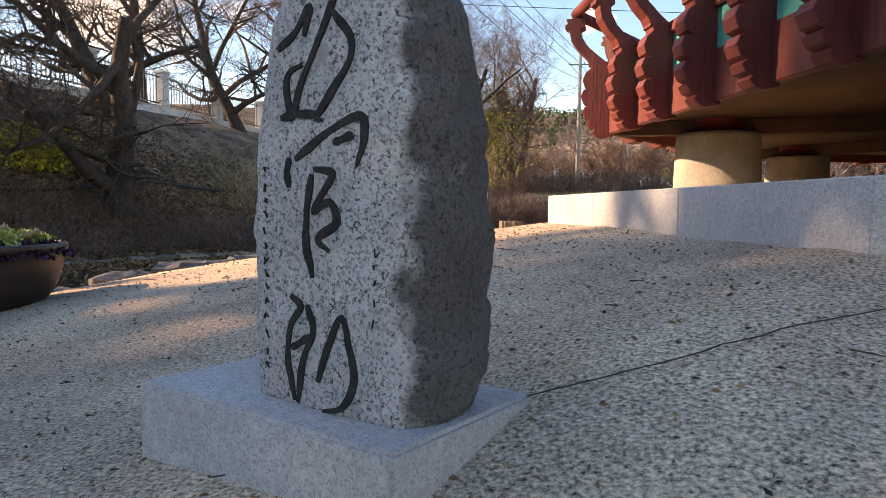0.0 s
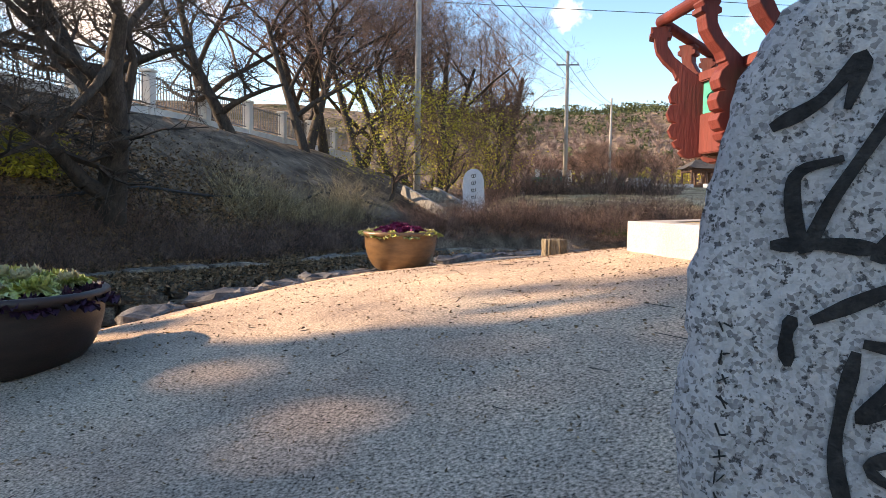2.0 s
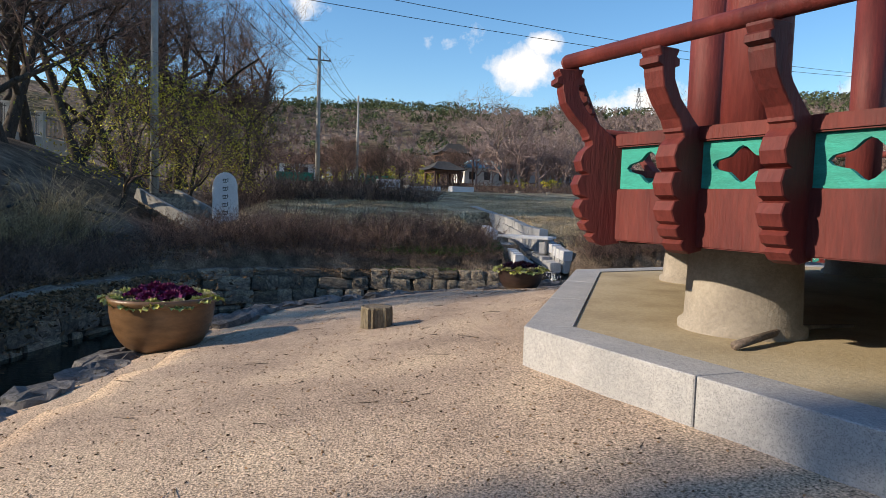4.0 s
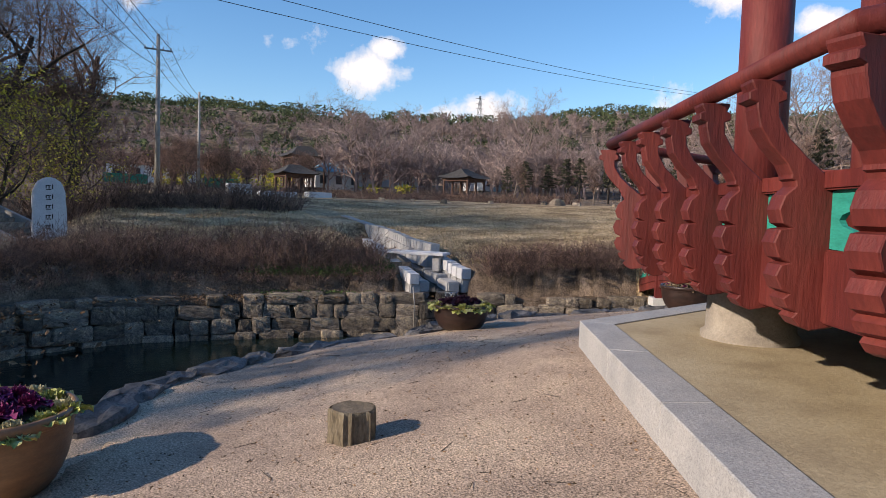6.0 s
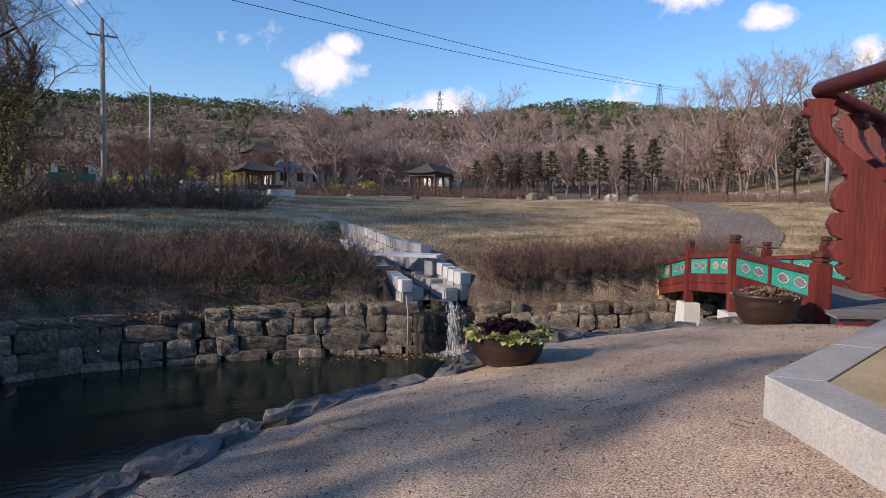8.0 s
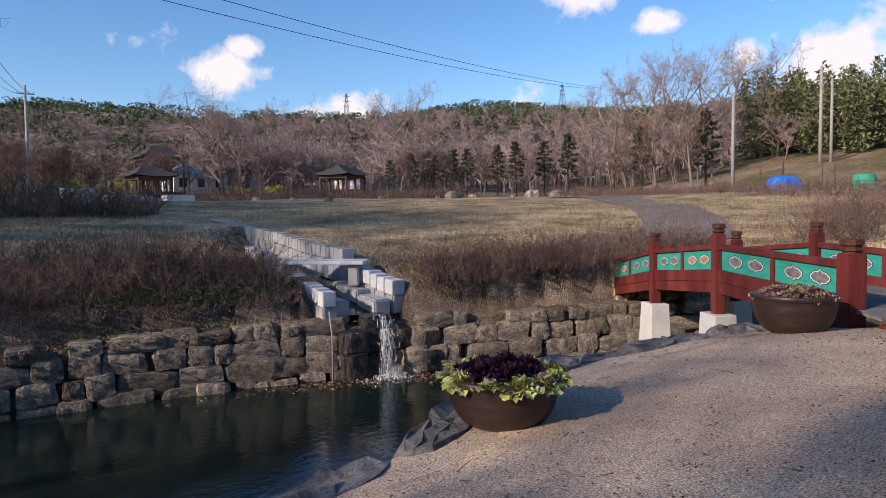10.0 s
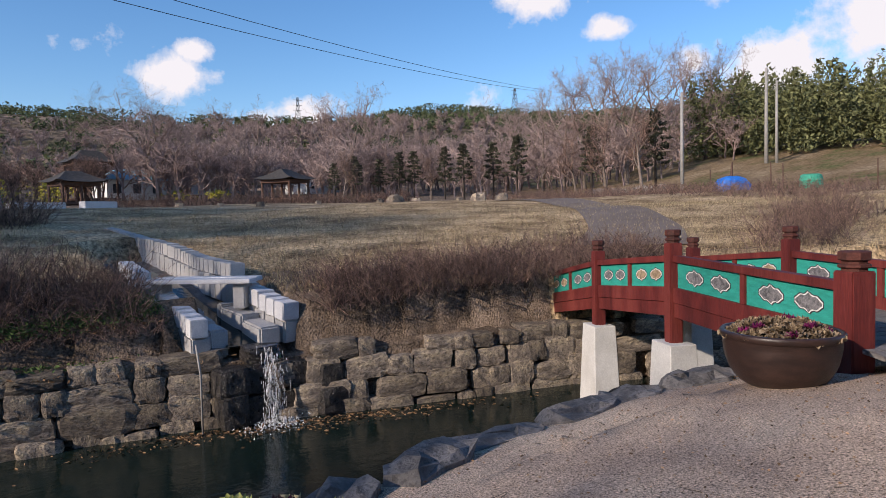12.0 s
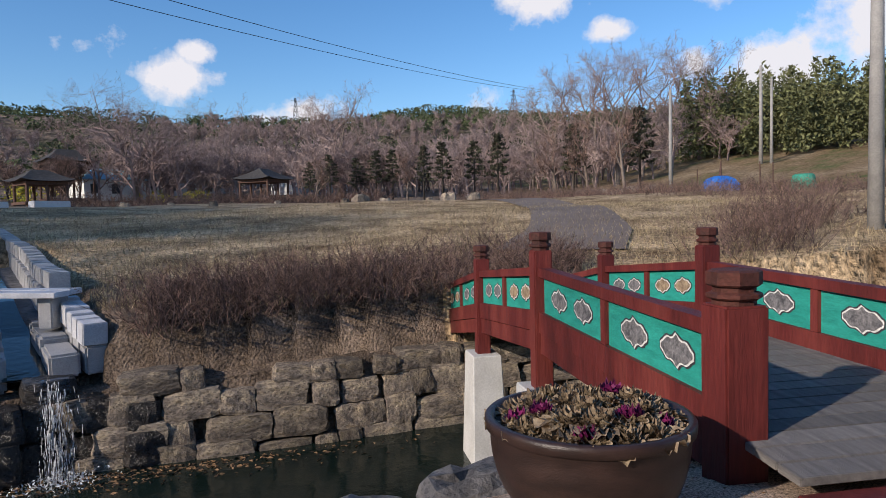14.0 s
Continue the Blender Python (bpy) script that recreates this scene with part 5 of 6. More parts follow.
utility_pole(-8.3, 31.0, 14.5, 0.19, (), "grey concrete utility pole beside the steps")
utility_pole(-1.75, 56.0, 14.9, 0.2, (1.1,), "grey utility pole with a cross arm and insulators")
utility_pole(3.3, 99.6, 17.8, 0.22, (1.0,), "grey utility pole with a cross arm and insulators")
bx, by = along(57.5, 78)
utility_pole(bx, by, 15.0, 0.22, (), "plain pale concrete pole at the field's edge")
bx, by = along(63.4, 112)
utility_pole(bx, by, 23.0, 0.3, (), "plain pale concrete pole at the field's edge")
bx, by = along(64.1, 112)
utility_pole(bx, by, 21.0, 0.25, (), "plain pale concrete pole at the field's edge")
utility_pole(21.4, 16.6, 9.5, 0.17, (), "plain pale concrete pole at the field's edge")


def cable(a, b, sag, r):
    bm = bmesh.new()
    a, b = Vector(a), Vector(b)
    tube(bm, [a.lerp(b, t) - Vector((0, 0, sag * 4 * t * (1 - t))) for t in [i / 24 for i in range(25)]], r, 4)
    c = mesh_object("overhead_cable", bm, CABLE)
    tagged(c, "thin black overhead cable", "cable", "overhead cables")


fx, fy = along(46.8, 158)
cable((-58, 40, 20.5), (fx, fy, 30.0), 3.0, 0.035)
cable((-58, 37, 21.5), (fx + 2, fy, 30.4), 3.0, 0.035)
for dx in (-0.85, 0.0, 0.85):
    cable((-1.75 + dx, 56, 13.9), (3.3 + dx, 99.6, 16.8), 0.8, 0.02)
    cable((-1.75 + dx, 56, 13.9), (-16 + dx, 4, 22.0), 1.0, 0.022)
cable((-8.3, 31, 14.2), (-1.75, 56, 12.6), 0.8, 0.02)
cable((-30, 34, 17), (30, 29, 19.5), 0.8, 0.02)
cable((-30, 37, 17.3), (34, 31, 20.6), 0.8, 0.02)


# ---- fence on the slope ----
fence = thing("ridge_fence", pose(RIDGE_X, 0, RIDGE_Z - 0.05), "grey steel picket fence between pale concrete posts", "fence")
picket = bpy.data.meshes.new("picket")
bm = bmesh.new()
box(bm, -0.014, 0.014, -0.014, 0.014, 0.5, 1.72)
bm.to_mesh(picket)
bm.free()
picket.materials.append(FENCE_GREY)
y, count = -14.0, 0
while y < 50:
    bm = bmesh.new()
    box(bm, -0.2, 0.2, -0.2, 0.2, -0.4, 1.75, 0.015)
    box(bm, -0.25, 0.25, -0.25, 0.25, 1.755, 1.87, 0.02)
    o = part("fence_post", bm, CONCRETE, fence)
    o.location = (0, y, 0)
    bm = bmesh.new()
    box(bm, -0.12, 0.12, 0.2, 3.8, -0.4, 0.42, 0.01)
    o = part("low_wall", bm, CONCRETE, fence)
    o.location = (0, y, 0)
    for z in (0.55, 1.6):
        bm = bmesh.new()
        box(bm, -0.02, 0.02, 0.2, 3.8, z - 0.025, z + 0.025)
        o = part("fence_rail", bm, FENCE_GREY, fence)
        o.location = (0, y, 0)
    for i in range(1, 19):
        o = new("picket", picket)
        o.parent = fence
        o.location = (0, y + 0.2 + i * 0.19, 0)
    y += 4.0


# ---- far buildings ----
def hip_roof(bm, w, d, z, h, over, curl=0.25):
    """A hipped tile roof with upturned corners."""
    n = 8
    rows = []
    for j in range(n + 1):
        t = j / n
        ww, dd = (w / 2 + over) * (1 - t) + w * 0.22 * t, (d / 2 + over) * (1 - t) + 0.05 * t
        zz = z + h * t ** 1.35
        row = []
        for k in range(4):
            (x0, y0), (x1, y1) = [(-ww, -dd), (ww, -dd), (ww, dd), (-ww, dd)][k], [(ww, -dd), (ww, dd), (-ww, dd), (-ww, -dd)][k]
            for i in range(6):
                u = i / 6
                lift = curl * (2 * abs(u - 0.5)) ** 3 * (1 - t)
                row.append(bm.verts.new((x0 + (x1 - x0) * u, y0 + (y1 - y0) * u, zz + lift)))
        rows.append(row)
    for a, b in zip(rows, rows[1:]):
        for i in range(24):
            bm.faces.new((a[i], a[(i + 1) % 24], b[(i + 1) % 24], b[i]))
    bm.faces.new(rows[0][::-1]), bm.faces.new(rows[-1])


def small_pavilion(b, d, w, h, label, turn=0, two=False):
    x, y = along(b, d)
    z = z_at(x, y)
    p = thing("garden_pavilion", pose(x, y, z - 0.2, 0, 0, turn), label, "pavilion", "small tiled pavilions")
    for sx in (-1, 0, 1):
        for sy in (-1, 1):
            bm = bmesh.new()
            lathe(bm, [(0.16, 0), (0.16, h + 0.4)], 10, pose(sx * w / 2, sy * w / 2, 0))
            part("column", bm, OLD_WOOD, p)
    bm = bmesh.new()
    box(bm, -w / 2 - 0.15, w / 2 + 0.15, -w / 2 - 0.15, w / 2 + 0.15, h, h + 0.4, 0.02)
    part("beam_frame", bm, OLD_WOOD, p)
    bm = bmesh.new()
    box(bm, -w / 2 - 0.3, w / 2 + 0.3, -w / 2 - 0.3, w / 2 + 0.3, 0.3, 0.6, 0.02)
    part("floor", bm, OLD_WOOD, p)
    bm = bmesh.new()
    hip_roof(bm, w, w, h + 0.4, w * 0.34, 0.8)
    part("tiled_roof", bm, ROOF_TILE, p, "dark tiled hipped roof")


def house(b, d, w, dp, h, wall, roof, label, turn=0, windows=3):
    x, y = along(b, d)
    z = z_at(x, y)
    p = thing("house", pose(x, y, z - 0.3, 0, 0, turn), label, "house", "far houses")
    bm = bmesh.new()
    box(bm, -w / 2, w / 2, -dp / 2, dp / 2, 0, h, 0.02)
    part("wall", bm, wall, p)
    bm = bmesh.new()
    hip_roof(bm, w, dp, h, dp * 0.3, 0.5, 0.05)
    part("roof", bm, roof, p)
    for i in range(windows):
        bm = bmesh.new()
        c = -w / 2 + w * (i + 0.5) / windows
        box(bm, c - 0.6, c + 0.6, -dp / 2 - 0.05, -dp / 2 + 0.02, h * 0.35, h * 0.8, 0.01)
        part("window", bm, DARK_LINE, p)


small_pavilion(10.0, 84, 3.7, 2.3, "open timber pavilion with a dark tiled roof", 12)
small_pavilion(10.9, 112, 5.4, 5.4, "two-storey open timber hall with a tiled roof", 8)
small_pavilion(25.3, 92, 4.2, 2.6, "open timber pavilion with a dark tiled roof", 30)
house(13.4, 118, 9, 6, 3.2, WHITE_PAINT, BLUE_WALL, "white house with a pale blue roof", 10)
house(17.5, 150, 26, 6, 3.0, WHITE_PAINT, FENCE_GREY, "long low white shed among trees", 20, 6)
house(28.0, 150, 24, 6, 3.0, WHITE_PAINT, FENCE_GREY, "long low white shed among trees", 35, 6)
house(-2.5, 120, 9, 6, 3.0, WHITE_PAINT, OLD_WOOD, "low white house with a brown roof", 0)
house(0.8, 130, 10, 6, 3.0, WHITE_PAINT, ROOF_TILE, "low white house with a dark roof", 0)
for b, d, w in ((4.0, 100, 5), (-3.5, 104, 6)):
    x, y = along(b, d)
    n = thing("green_netting", pose(x, y, z_at(x, y), 0, 0, -b), "dark green netting on a frame", "netting", "green netting")
    bm = bmesh.new()
    box(bm, -w / 2, w / 2, -0.06, 0.06, 0.2, 1.6, 0.02)
    part("net", bm, GREEN_NET, n)
    for sx in (-1, 1):
        bm = bmesh.new()
        tube(bm, [(sx * w / 2, 0, -0.3), (sx * w / 2, 0, 2.4)], 0.05, 6)
        part("stake", bm, FENCE_GREY, n)
for b, d, w, h in ((4.8, 56, 2.2, 0.9), (12.0, 58, 2.6, 0.5), (8.2, 52, 3.4, 0.5)):
    x, y = along(b, d)
    bm = bmesh.new()
    box(bm, -w / 2, w / 2, -0.4, 0.4, -0.3, h, 0.04)
    o = mesh_object("stone_block", bm, PALE_STONE)
    o.matrix_world = pose(x, y, z_at(x, y), 0, 0, 10 + b)
    tagged(o, "low pale granite block on the lawn", "stone block", "granite blocks")
# steel lattice pylons on the ridge
for b, d, top in ((25.9, 520, 93), (44.0, 520, 97), (7.0, 640, 96)):
    x, y = along(b, d)
    z = z_at(x, y) - 2
    p = thing("lattice_pylon", pose(x, y, z), "far grey steel lattice pylon on the ridge", "pylon", "pylons")
    H = top - z
    A, B = [], []
    for i in range(9):
        t0, t1 = i / 9, (i + 1) / 9
        for k in range(4):
            c = lambda t, q: ((2.6 * (1 - t) + 0.4) * (1 if q in (0, 1) else -1), (2.6 * (1 - t) + 0.4) * (1 if q in (1, 2) else -1), H * t)
            A += [c(t0, k), c(t0, k)]
            B += [c(t1, k), c(t1, (k + 1) % 4)]
    for zz in (0.72, 0.83, 0.94):
        A.append((-3.6, 0, H * zz)), B.append((3.6, 0, H * zz))
    v, f = sticks(np.array(A), np.array(B), 0.16, 0.16)
    raw_object("lattice", v, f, FENCE_GREY, p)
# blue sheet and green tub on the field
x, y = along(61.1, 70)
tarp = thing("blue_tarpaulin", pose(x, y, z_at(x, y)), "bright blue plastic sheet over a heap", "tarpaulin")
bm = bmesh.new()
rows = [[bm.verts.new((r * math.cos(t) * (1 + 0.15 * math.sin(5 * t + z * 3)), r * math.sin(t) * (1 + 0.15 * math.sin(4 * t)), z)) for t in [2 * math.pi * i / 18 for i in range(18)]] for r, z in ((1.7, -0.3), (1.5, 0.5), (1.1, 1.1), (0.5, 1.35))]
for a, b in zip(rows, rows[1:]):
    for i in range(18):
        bm.faces.new((a[i], a[(i + 1) % 18], b[(i + 1) % 18], b[i]))
bm.faces.new(rows[-1])
part("sheet", bm, BLUE_PLASTIC, tarp)
bm = bmesh.new()
tube(bm, [(-0.1, 0, 1.3), (0.05, 0, 2.7)], [0.14, 0.05], 6)
part("stick", bm, OLD_WOOD, tarp)
x, y = along(66.4, 74)
tub = thing("green_water_tub", pose(x, y, z_at(x, y) - 0.05), "pale green plastic tub in the field", "tub")
bm = bmesh.new()
lathe(bm, [(1.05, 0), (1.0, 0.35), (1.05, 0.4), (0.98, 0.75), (1.03, 0.8), (0.9, 1.35), (0.7, 1.45)], 20)
part("tub_body", bm, GREEN_NET, tub)
# stakes and a heap of rubble in the field
for b, d, h in ((59.6, 66, 2.0), (63.8, 64, 2.3), (64.6, 66, 2.2), (70.5, 70, 2.4), (74.0, 60, 2.2)):
    x, y = along(b, d)
    bm = bmesh.new()
    tube(bm, [(0, 0, -0.2), (0.03, 0.02, h)], [0.06, 0.045], 7)
    o = mesh_object("field_stake", bm, OLD_WOOD)
    o.matrix_world = pose(x, y, z_at(x, y), 0, 0, b)
    tagged(o, "thin brown wooden stake in the field", "stake", "field stakes")
hr = random.Random(41)
for i in range(34):
    x, y = along(hr.uniform(50.5, 57.0), hr.uniform(78, 90))
    bm = flat_rock(300 + i, hr.uniform(0.7, 1.8), hr.uniform(0.6, 1.3), hr.uniform(0.5, 1.1))
    o = mesh_object("rubble_stone", bm, PLINTH)
    o.matrix_world = pose(x, y, z_at(x, y) + 0.25, 0, 0, hr.uniform(0, 360))
    tagged(o, "pale rubble stone heaped at the field's edge", "rubble", "rubble heap")
# boulders on the crest of the lawn
br = random.Random(31)
for b, d, s in ((34.8, 50, 0.7), (33.5, 51, 0.4), (36.5, 52, 0.4), (41.6, 50, 0.8), (43.5, 51, 0.7), (40.0, 52, 0.35), (24, 47, 0.4), (18, 46, 0.35), (28.5, 49, 0.3), (21, 47, 0.3)):
    x, y = along(b, d)
    bm = flat_rock(int(b * 10), s * 1.9, s * 1.4, s * 1.3)
    o = mesh_object("boulder", bm, WALL_STONE)
    o.matrix_world = pose(x, y, z_at(x, y) + 0.35 * s, 0, 0, br.uniform(0, 360))
    tagged(o, "weathered grey boulder on the lawn", "boulder", "boulders")
# worn park path over the lawn
pp = curve_points([(15.6, 20.4), (19.6, 23.4), (26, 30), (31, 36.9), (34.5, 46)], 0.5)
park_path = strip("path", pp, lambda i, p, sd: [(q.x, q.y, z_at(q.x, q.y) + 0.05) for q in (p + sd * 1.35, p + sd * 0.5, p - sd * 0.5, p - sd * 1.35)], PAVE, None, smooth=True)
tagged(park_path, "grey-brown path over the lawn", "path", kind="structure")

# dark hose along the slope
bm = bmesh.new()
hp = curve_points([(-14.2, 1.0), (-13.4, 7.0), (-12.4, 12.0), (-11.3, 17.0), (-9.8, 22.0), (-8.6, 26.0)], 0.6)
tube(bm, [(p.x, p.y, z_at(p.x, p.y) + 0.05) for p in hp], 0.045, 6)
tagged(mesh_object("water_hose", bm, CABLE, None, "", True), "black water hose lying along the slope", "hose")
# a shrinkage crack in the beaten ground
cp2 = curve_points([(0.75, -0.72), (1.2, -0.56), (1.7, -0.33), (2.3, -0.2), (3.2, -0.3)], 0.06)
for p in cp2:
    p.y += 0.006 * math.sin(p.x * 29) + 0.004 * math.sin(p.x * 71)
crack = strip("ground_crack", cp2, lambda i, p, sd: [(q.x, q.y, pz(q.x, q.y) + 0.014) for q in (p + sd * 0.0045, p - sd * 0.0045)], BLACK_CARVE)
tagged(crack, "thin dark crack in the beaten sand", "crack", kind="structure")

# ---- plants ----
def branches(seed, height, trunk_r, first=0.25, spread=0.9, depth=5, kids=5, lean=0.06, up=0.25, shrink=0.62):
    """A bare tree as pieces (from, to, radius, radius), thick ones first."""
    r = random.Random(seed)
    out = []

    def grow(p, d, length, rad, lvl):
        n = 4 if lvl < 2 else 3 if lvl < 4 else 2
        pts = [(p, rad)]
        q = p.copy()
        dd = d.copy()
        for i in range(n):
            w = lean + 0.10 * lvl
            dd = (dd + Vector((r.gauss(0, w), r.gauss(0, w), r.gauss(0, w) + up * 0.12))).normalized()
            q2 = q + dd * length / n
            r2 = max(rad * (1 - 0.62 * (i + 1) / n), 0.0035)
            out.append((q.copy(), q2.copy(), pts[-1][1], r2, lvl))
            pts.append((q2.copy(), r2))
            q = q2
        if lvl >= depth:
            return
        m = kids + (1 if lvl == 0 else 0) + r.choice((-1, 0, 0, 1))
        for j in range(max(m, 2)):
            t = (first if lvl == 0 else 0.28) + (1 - (first if lvl == 0 else 0.28)) * (j + r.random()) / m
            i = min(int(t * n), n - 1)
            a = pts[i][0].lerp(pts[i + 1][0], t * n - i)
            ra = pts[i][1] + (pts[i + 1][1] - pts[i][1]) * (t * n - i)
            ax = Vector((r.gauss(0, 1), r.gauss(0, 1), r.gauss(0, 0.4))).normalized()
            nd = (dd * (1 - spread * 0.55) + ax * spread + Vector((0, 0, up))).normalized()
            grow(a, nd, length * shrink * r.uniform(0.75, 1.15), max(ra * 0.62, 0.004), lvl + 1)

    grow(Vector((0, 0, -0.2)), Vector((r.gauss(0, lean * 2), r.gauss(0, lean * 2), 1)).normalized(), height * 0.55, trunk_r, 0)
    return out


def bare_tree(seed, height, trunk_r, label, bark=BARK, twig=TWIG, thin=1.0, **kw):
    segs = branches(seed, height, trunk_r, **kw)
    t = thing("bare_tree", pose(0, 0, 0), label, "tree", "bare trees")
    bm = bmesh.new()
    for a, b, ra, rb, lvl in segs:
        if lvl <= 1:
            tube(bm, [a, b], [ra, rb], 8, False)
    part("trunk", bm, bark, t, "", True)
    s = [q for q in segs if q[4] > 1]
    v, f = sticks(np.array([q[0] for q in s]), np.array([q[1] for q in s]), np.array([q[2] for q in s]) * thin, np.array([q[3] for q in s]) * thin)
    raw_object("crown", v, f, twig, t)
    return t


def set_out(tree, places, seed):
    """The tree at its first place, and copies at the others: (x, y, size)."""
    r = random.Random(seed)
    for i, (x, y, s) in enumerate(places):
        m = pose(x, y, z_at(x, y) - 0.1, 0, 0, r.uniform(0, 360)) @ Matrix.Scale(s, 4)
        if i == 0:
            tree.matrix_world = m
        else:
            c = copy_thing(tree, m)
            c.scale = (s, s, s)


def at(b, d, s=1.0):
    return (*along(b, d), s)


# big dark spreading trees on the fenced slope
set_out(bare_tree(6, 9.5, 0.40, "dark spreading bare tree on the slope", BARK, BARK, 1.2, first=0.12, spread=1.15, depth=5, kids=5, lean=0.12, up=0.18, shrink=0.68), [(-11.6, 12.8, 1.0)], 1)
set_out(bare_tree(5, 10.0, 0.36, "dark bare tree on the slope", BARK, BARK, 1.2, first=0.15, spread=1.05, depth=5, kids=5, lean=0.1, up=0.22, shrink=0.66), [(-14.4, 16.5, 0.95), (-15.4, 25.5, 0.85)], 2)
# taller trees behind the fence and beyond
set_out(bare_tree(8, 15.0, 0.30, "tall bare tree with fine upright twigs", BARK, TWIG, 1.1, first=0.2, spread=0.8, depth=5, kids=5, up=0.35, shrink=0.62),
        [(-19.5, 31, 1.16), (-16.0, 38, 1.16), (-13.2, 43, 1.10), (-10.5, 46, 1.22), (-21, 26, 1.10), (-9.0, 58, 1.22), (-14, 52, 1.34), (-12.0, 50, 1.22), (-13.8, 30, 0.92), (-12.6, 35, 0.98), (-15.2, 33.5, 1.04), (-11.0, 39, 1.04), (-16.5, 46, 1.28), (-18.5, 42, 1.22), (-8.0, 64, 1.34)], 3)
set_out(bare_tree(12, 8.5, 0.20, "round-headed bare tree with dense twigs", BARK, TWIG, 1.4, first=0.12, spread=0.85, depth=5, kids=6, up=0.35, shrink=0.62),
        [(-6.8, 52, 1.25), (-10.5, 49, 1.1), at(4, 95, 0.9), at(1, 90, 1.0), at(11, 105, 0.9)], 4)
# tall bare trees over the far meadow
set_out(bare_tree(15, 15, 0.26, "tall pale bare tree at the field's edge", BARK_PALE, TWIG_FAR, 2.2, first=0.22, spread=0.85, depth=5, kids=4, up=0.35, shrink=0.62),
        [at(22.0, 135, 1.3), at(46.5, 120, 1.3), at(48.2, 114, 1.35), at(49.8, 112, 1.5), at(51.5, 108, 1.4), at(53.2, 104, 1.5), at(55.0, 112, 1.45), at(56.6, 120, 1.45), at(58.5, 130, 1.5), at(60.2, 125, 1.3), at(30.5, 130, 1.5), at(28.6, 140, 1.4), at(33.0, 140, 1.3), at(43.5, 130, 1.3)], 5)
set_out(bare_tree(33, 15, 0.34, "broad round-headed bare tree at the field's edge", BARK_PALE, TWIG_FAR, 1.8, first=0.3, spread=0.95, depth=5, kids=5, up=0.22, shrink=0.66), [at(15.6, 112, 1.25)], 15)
set_out(bare_tree(19, 7.0, 0.13, "slender young tree on the meadow", BARK_PALE, TWIG, 2.2, first=0.35, spread=0.7, depth=4, kids=5, up=0.3, shrink=0.55),
        [at(49.6, 62, 1.0), at(52.0, 63, 1.25), at(54.6, 60, 1.3), at(30.0, 66, 0.8), at(37.5, 66, 0.8)], 6)


def pine(seed, h):
    r = random.Random(seed)
    t = thing("young_pine", pose(0, 0, 0), "dark thin young pine on the meadow", "tree", "young pines")
    bm = bmesh.new()
    tube(bm, [(0, 0, -0.2), (0.05, 0, h * 0.5), (0, 0.05, h)], [0.10, 0.07, 0.02], 7)
    part("trunk", bm, BARK, t, "", True)
    p = []
    for i in range(30):
        q = (i + r.random()) / 30
        z = h * (0.34 + 0.64 * q)
        L = h * 0.26 * (1.05 - q) ** 0.55 * r.uniform(0.45, 1.15)
        a = i * 2.4 + r.random()
        for k in range(26):
            u = (0.3 + 0.7 * r.random() ** 0.6) * L
            p.append((u * math.cos(a) + r.gauss(0, 0.13), u * math.sin(a) + r.gauss(0, 0.13), z + 0.10 * u + r.gauss(0, 0.05)))
    v, f = leaves(np.array(p), 0.15, 0.8, np.random.default_rng(seed))
    raw_object("needle_clumps", v, f, PINE_LEAF, t)
    return t


set_out(pine(3, 5.6), [at(31.2, 70, 0.85), at(33.2, 72, 0.8), at(34.8, 71, 0.9), at(36.0, 74, 0.95), at(38.6, 72, 1.0), at(40.2, 70, 1.05), at(42.6, 73, 1.1), at(44.6, 70, 1.15), at(50.6, 66, 1.2), at(55.6, 64, 1.35), at(29.4, 76, 0.8)], 7)

# far woods on the hillsides
tmpl = branches(40, 9.0, 0.16, first=0.25, spread=0.8, depth=3, kids=5, up=0.35, shrink=0.6)
ta, tb = np.array([q[0] for q in tmpl]), np.array([q[1] for q in tmpl])
tra, trb = np.array([q[2] for q in tmpl]) * 1.2 + 0.035, np.array([q[3] for q in tmpl]) * 1.2 + 0.035


def woods(name, label, n, b0, b1, d0, d1, size, mat, seed, keep=None):
    r = np.random.default_rng(seed)
    b, d = np.radians(r.uniform(b0, b1, n)), np.sqrt(r.uniform(d0 ** 2, d1 ** 2, n))
    x, y = 0.2 + d * np.sin(b), 9.5 + d * np.cos(b)
    z = ground_height(x, y)
    s, a = r.uniform(*size, n), r.uniform(0, 6.28, n)
    A, B = [], []
    for i in range(n):
        c, q = math.cos(a[i]), math.sin(a[i])
        R = np.array([[c, -q, 0], [q, c, 0], [0, 0, 1]]) * s[i]
        o = np.array([x[i], y[i], z[i]])
        A.append(ta @ R.T + o), B.append(tb @ R.T + o)
    ra, rb = np.tile(tra, n), np.tile(trb, n)
    k = np.repeat(np.maximum(s, 0.6) * np.clip(d / 130, 0.8, 1.7), len(ta))
    v, f = sticks(np.concatenate(A), np.concatenate(B), ra * k, rb * k)
    o = raw_object(name, v, f, mat)
    tagged(o, label, "woods", kind="stuff")


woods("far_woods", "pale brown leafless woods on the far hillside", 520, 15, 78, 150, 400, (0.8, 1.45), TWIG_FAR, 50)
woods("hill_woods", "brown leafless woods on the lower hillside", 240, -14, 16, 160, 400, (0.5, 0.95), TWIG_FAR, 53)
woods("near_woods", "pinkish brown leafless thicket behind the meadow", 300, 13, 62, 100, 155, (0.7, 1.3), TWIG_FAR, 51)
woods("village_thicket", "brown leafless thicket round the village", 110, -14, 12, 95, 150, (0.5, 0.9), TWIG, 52)


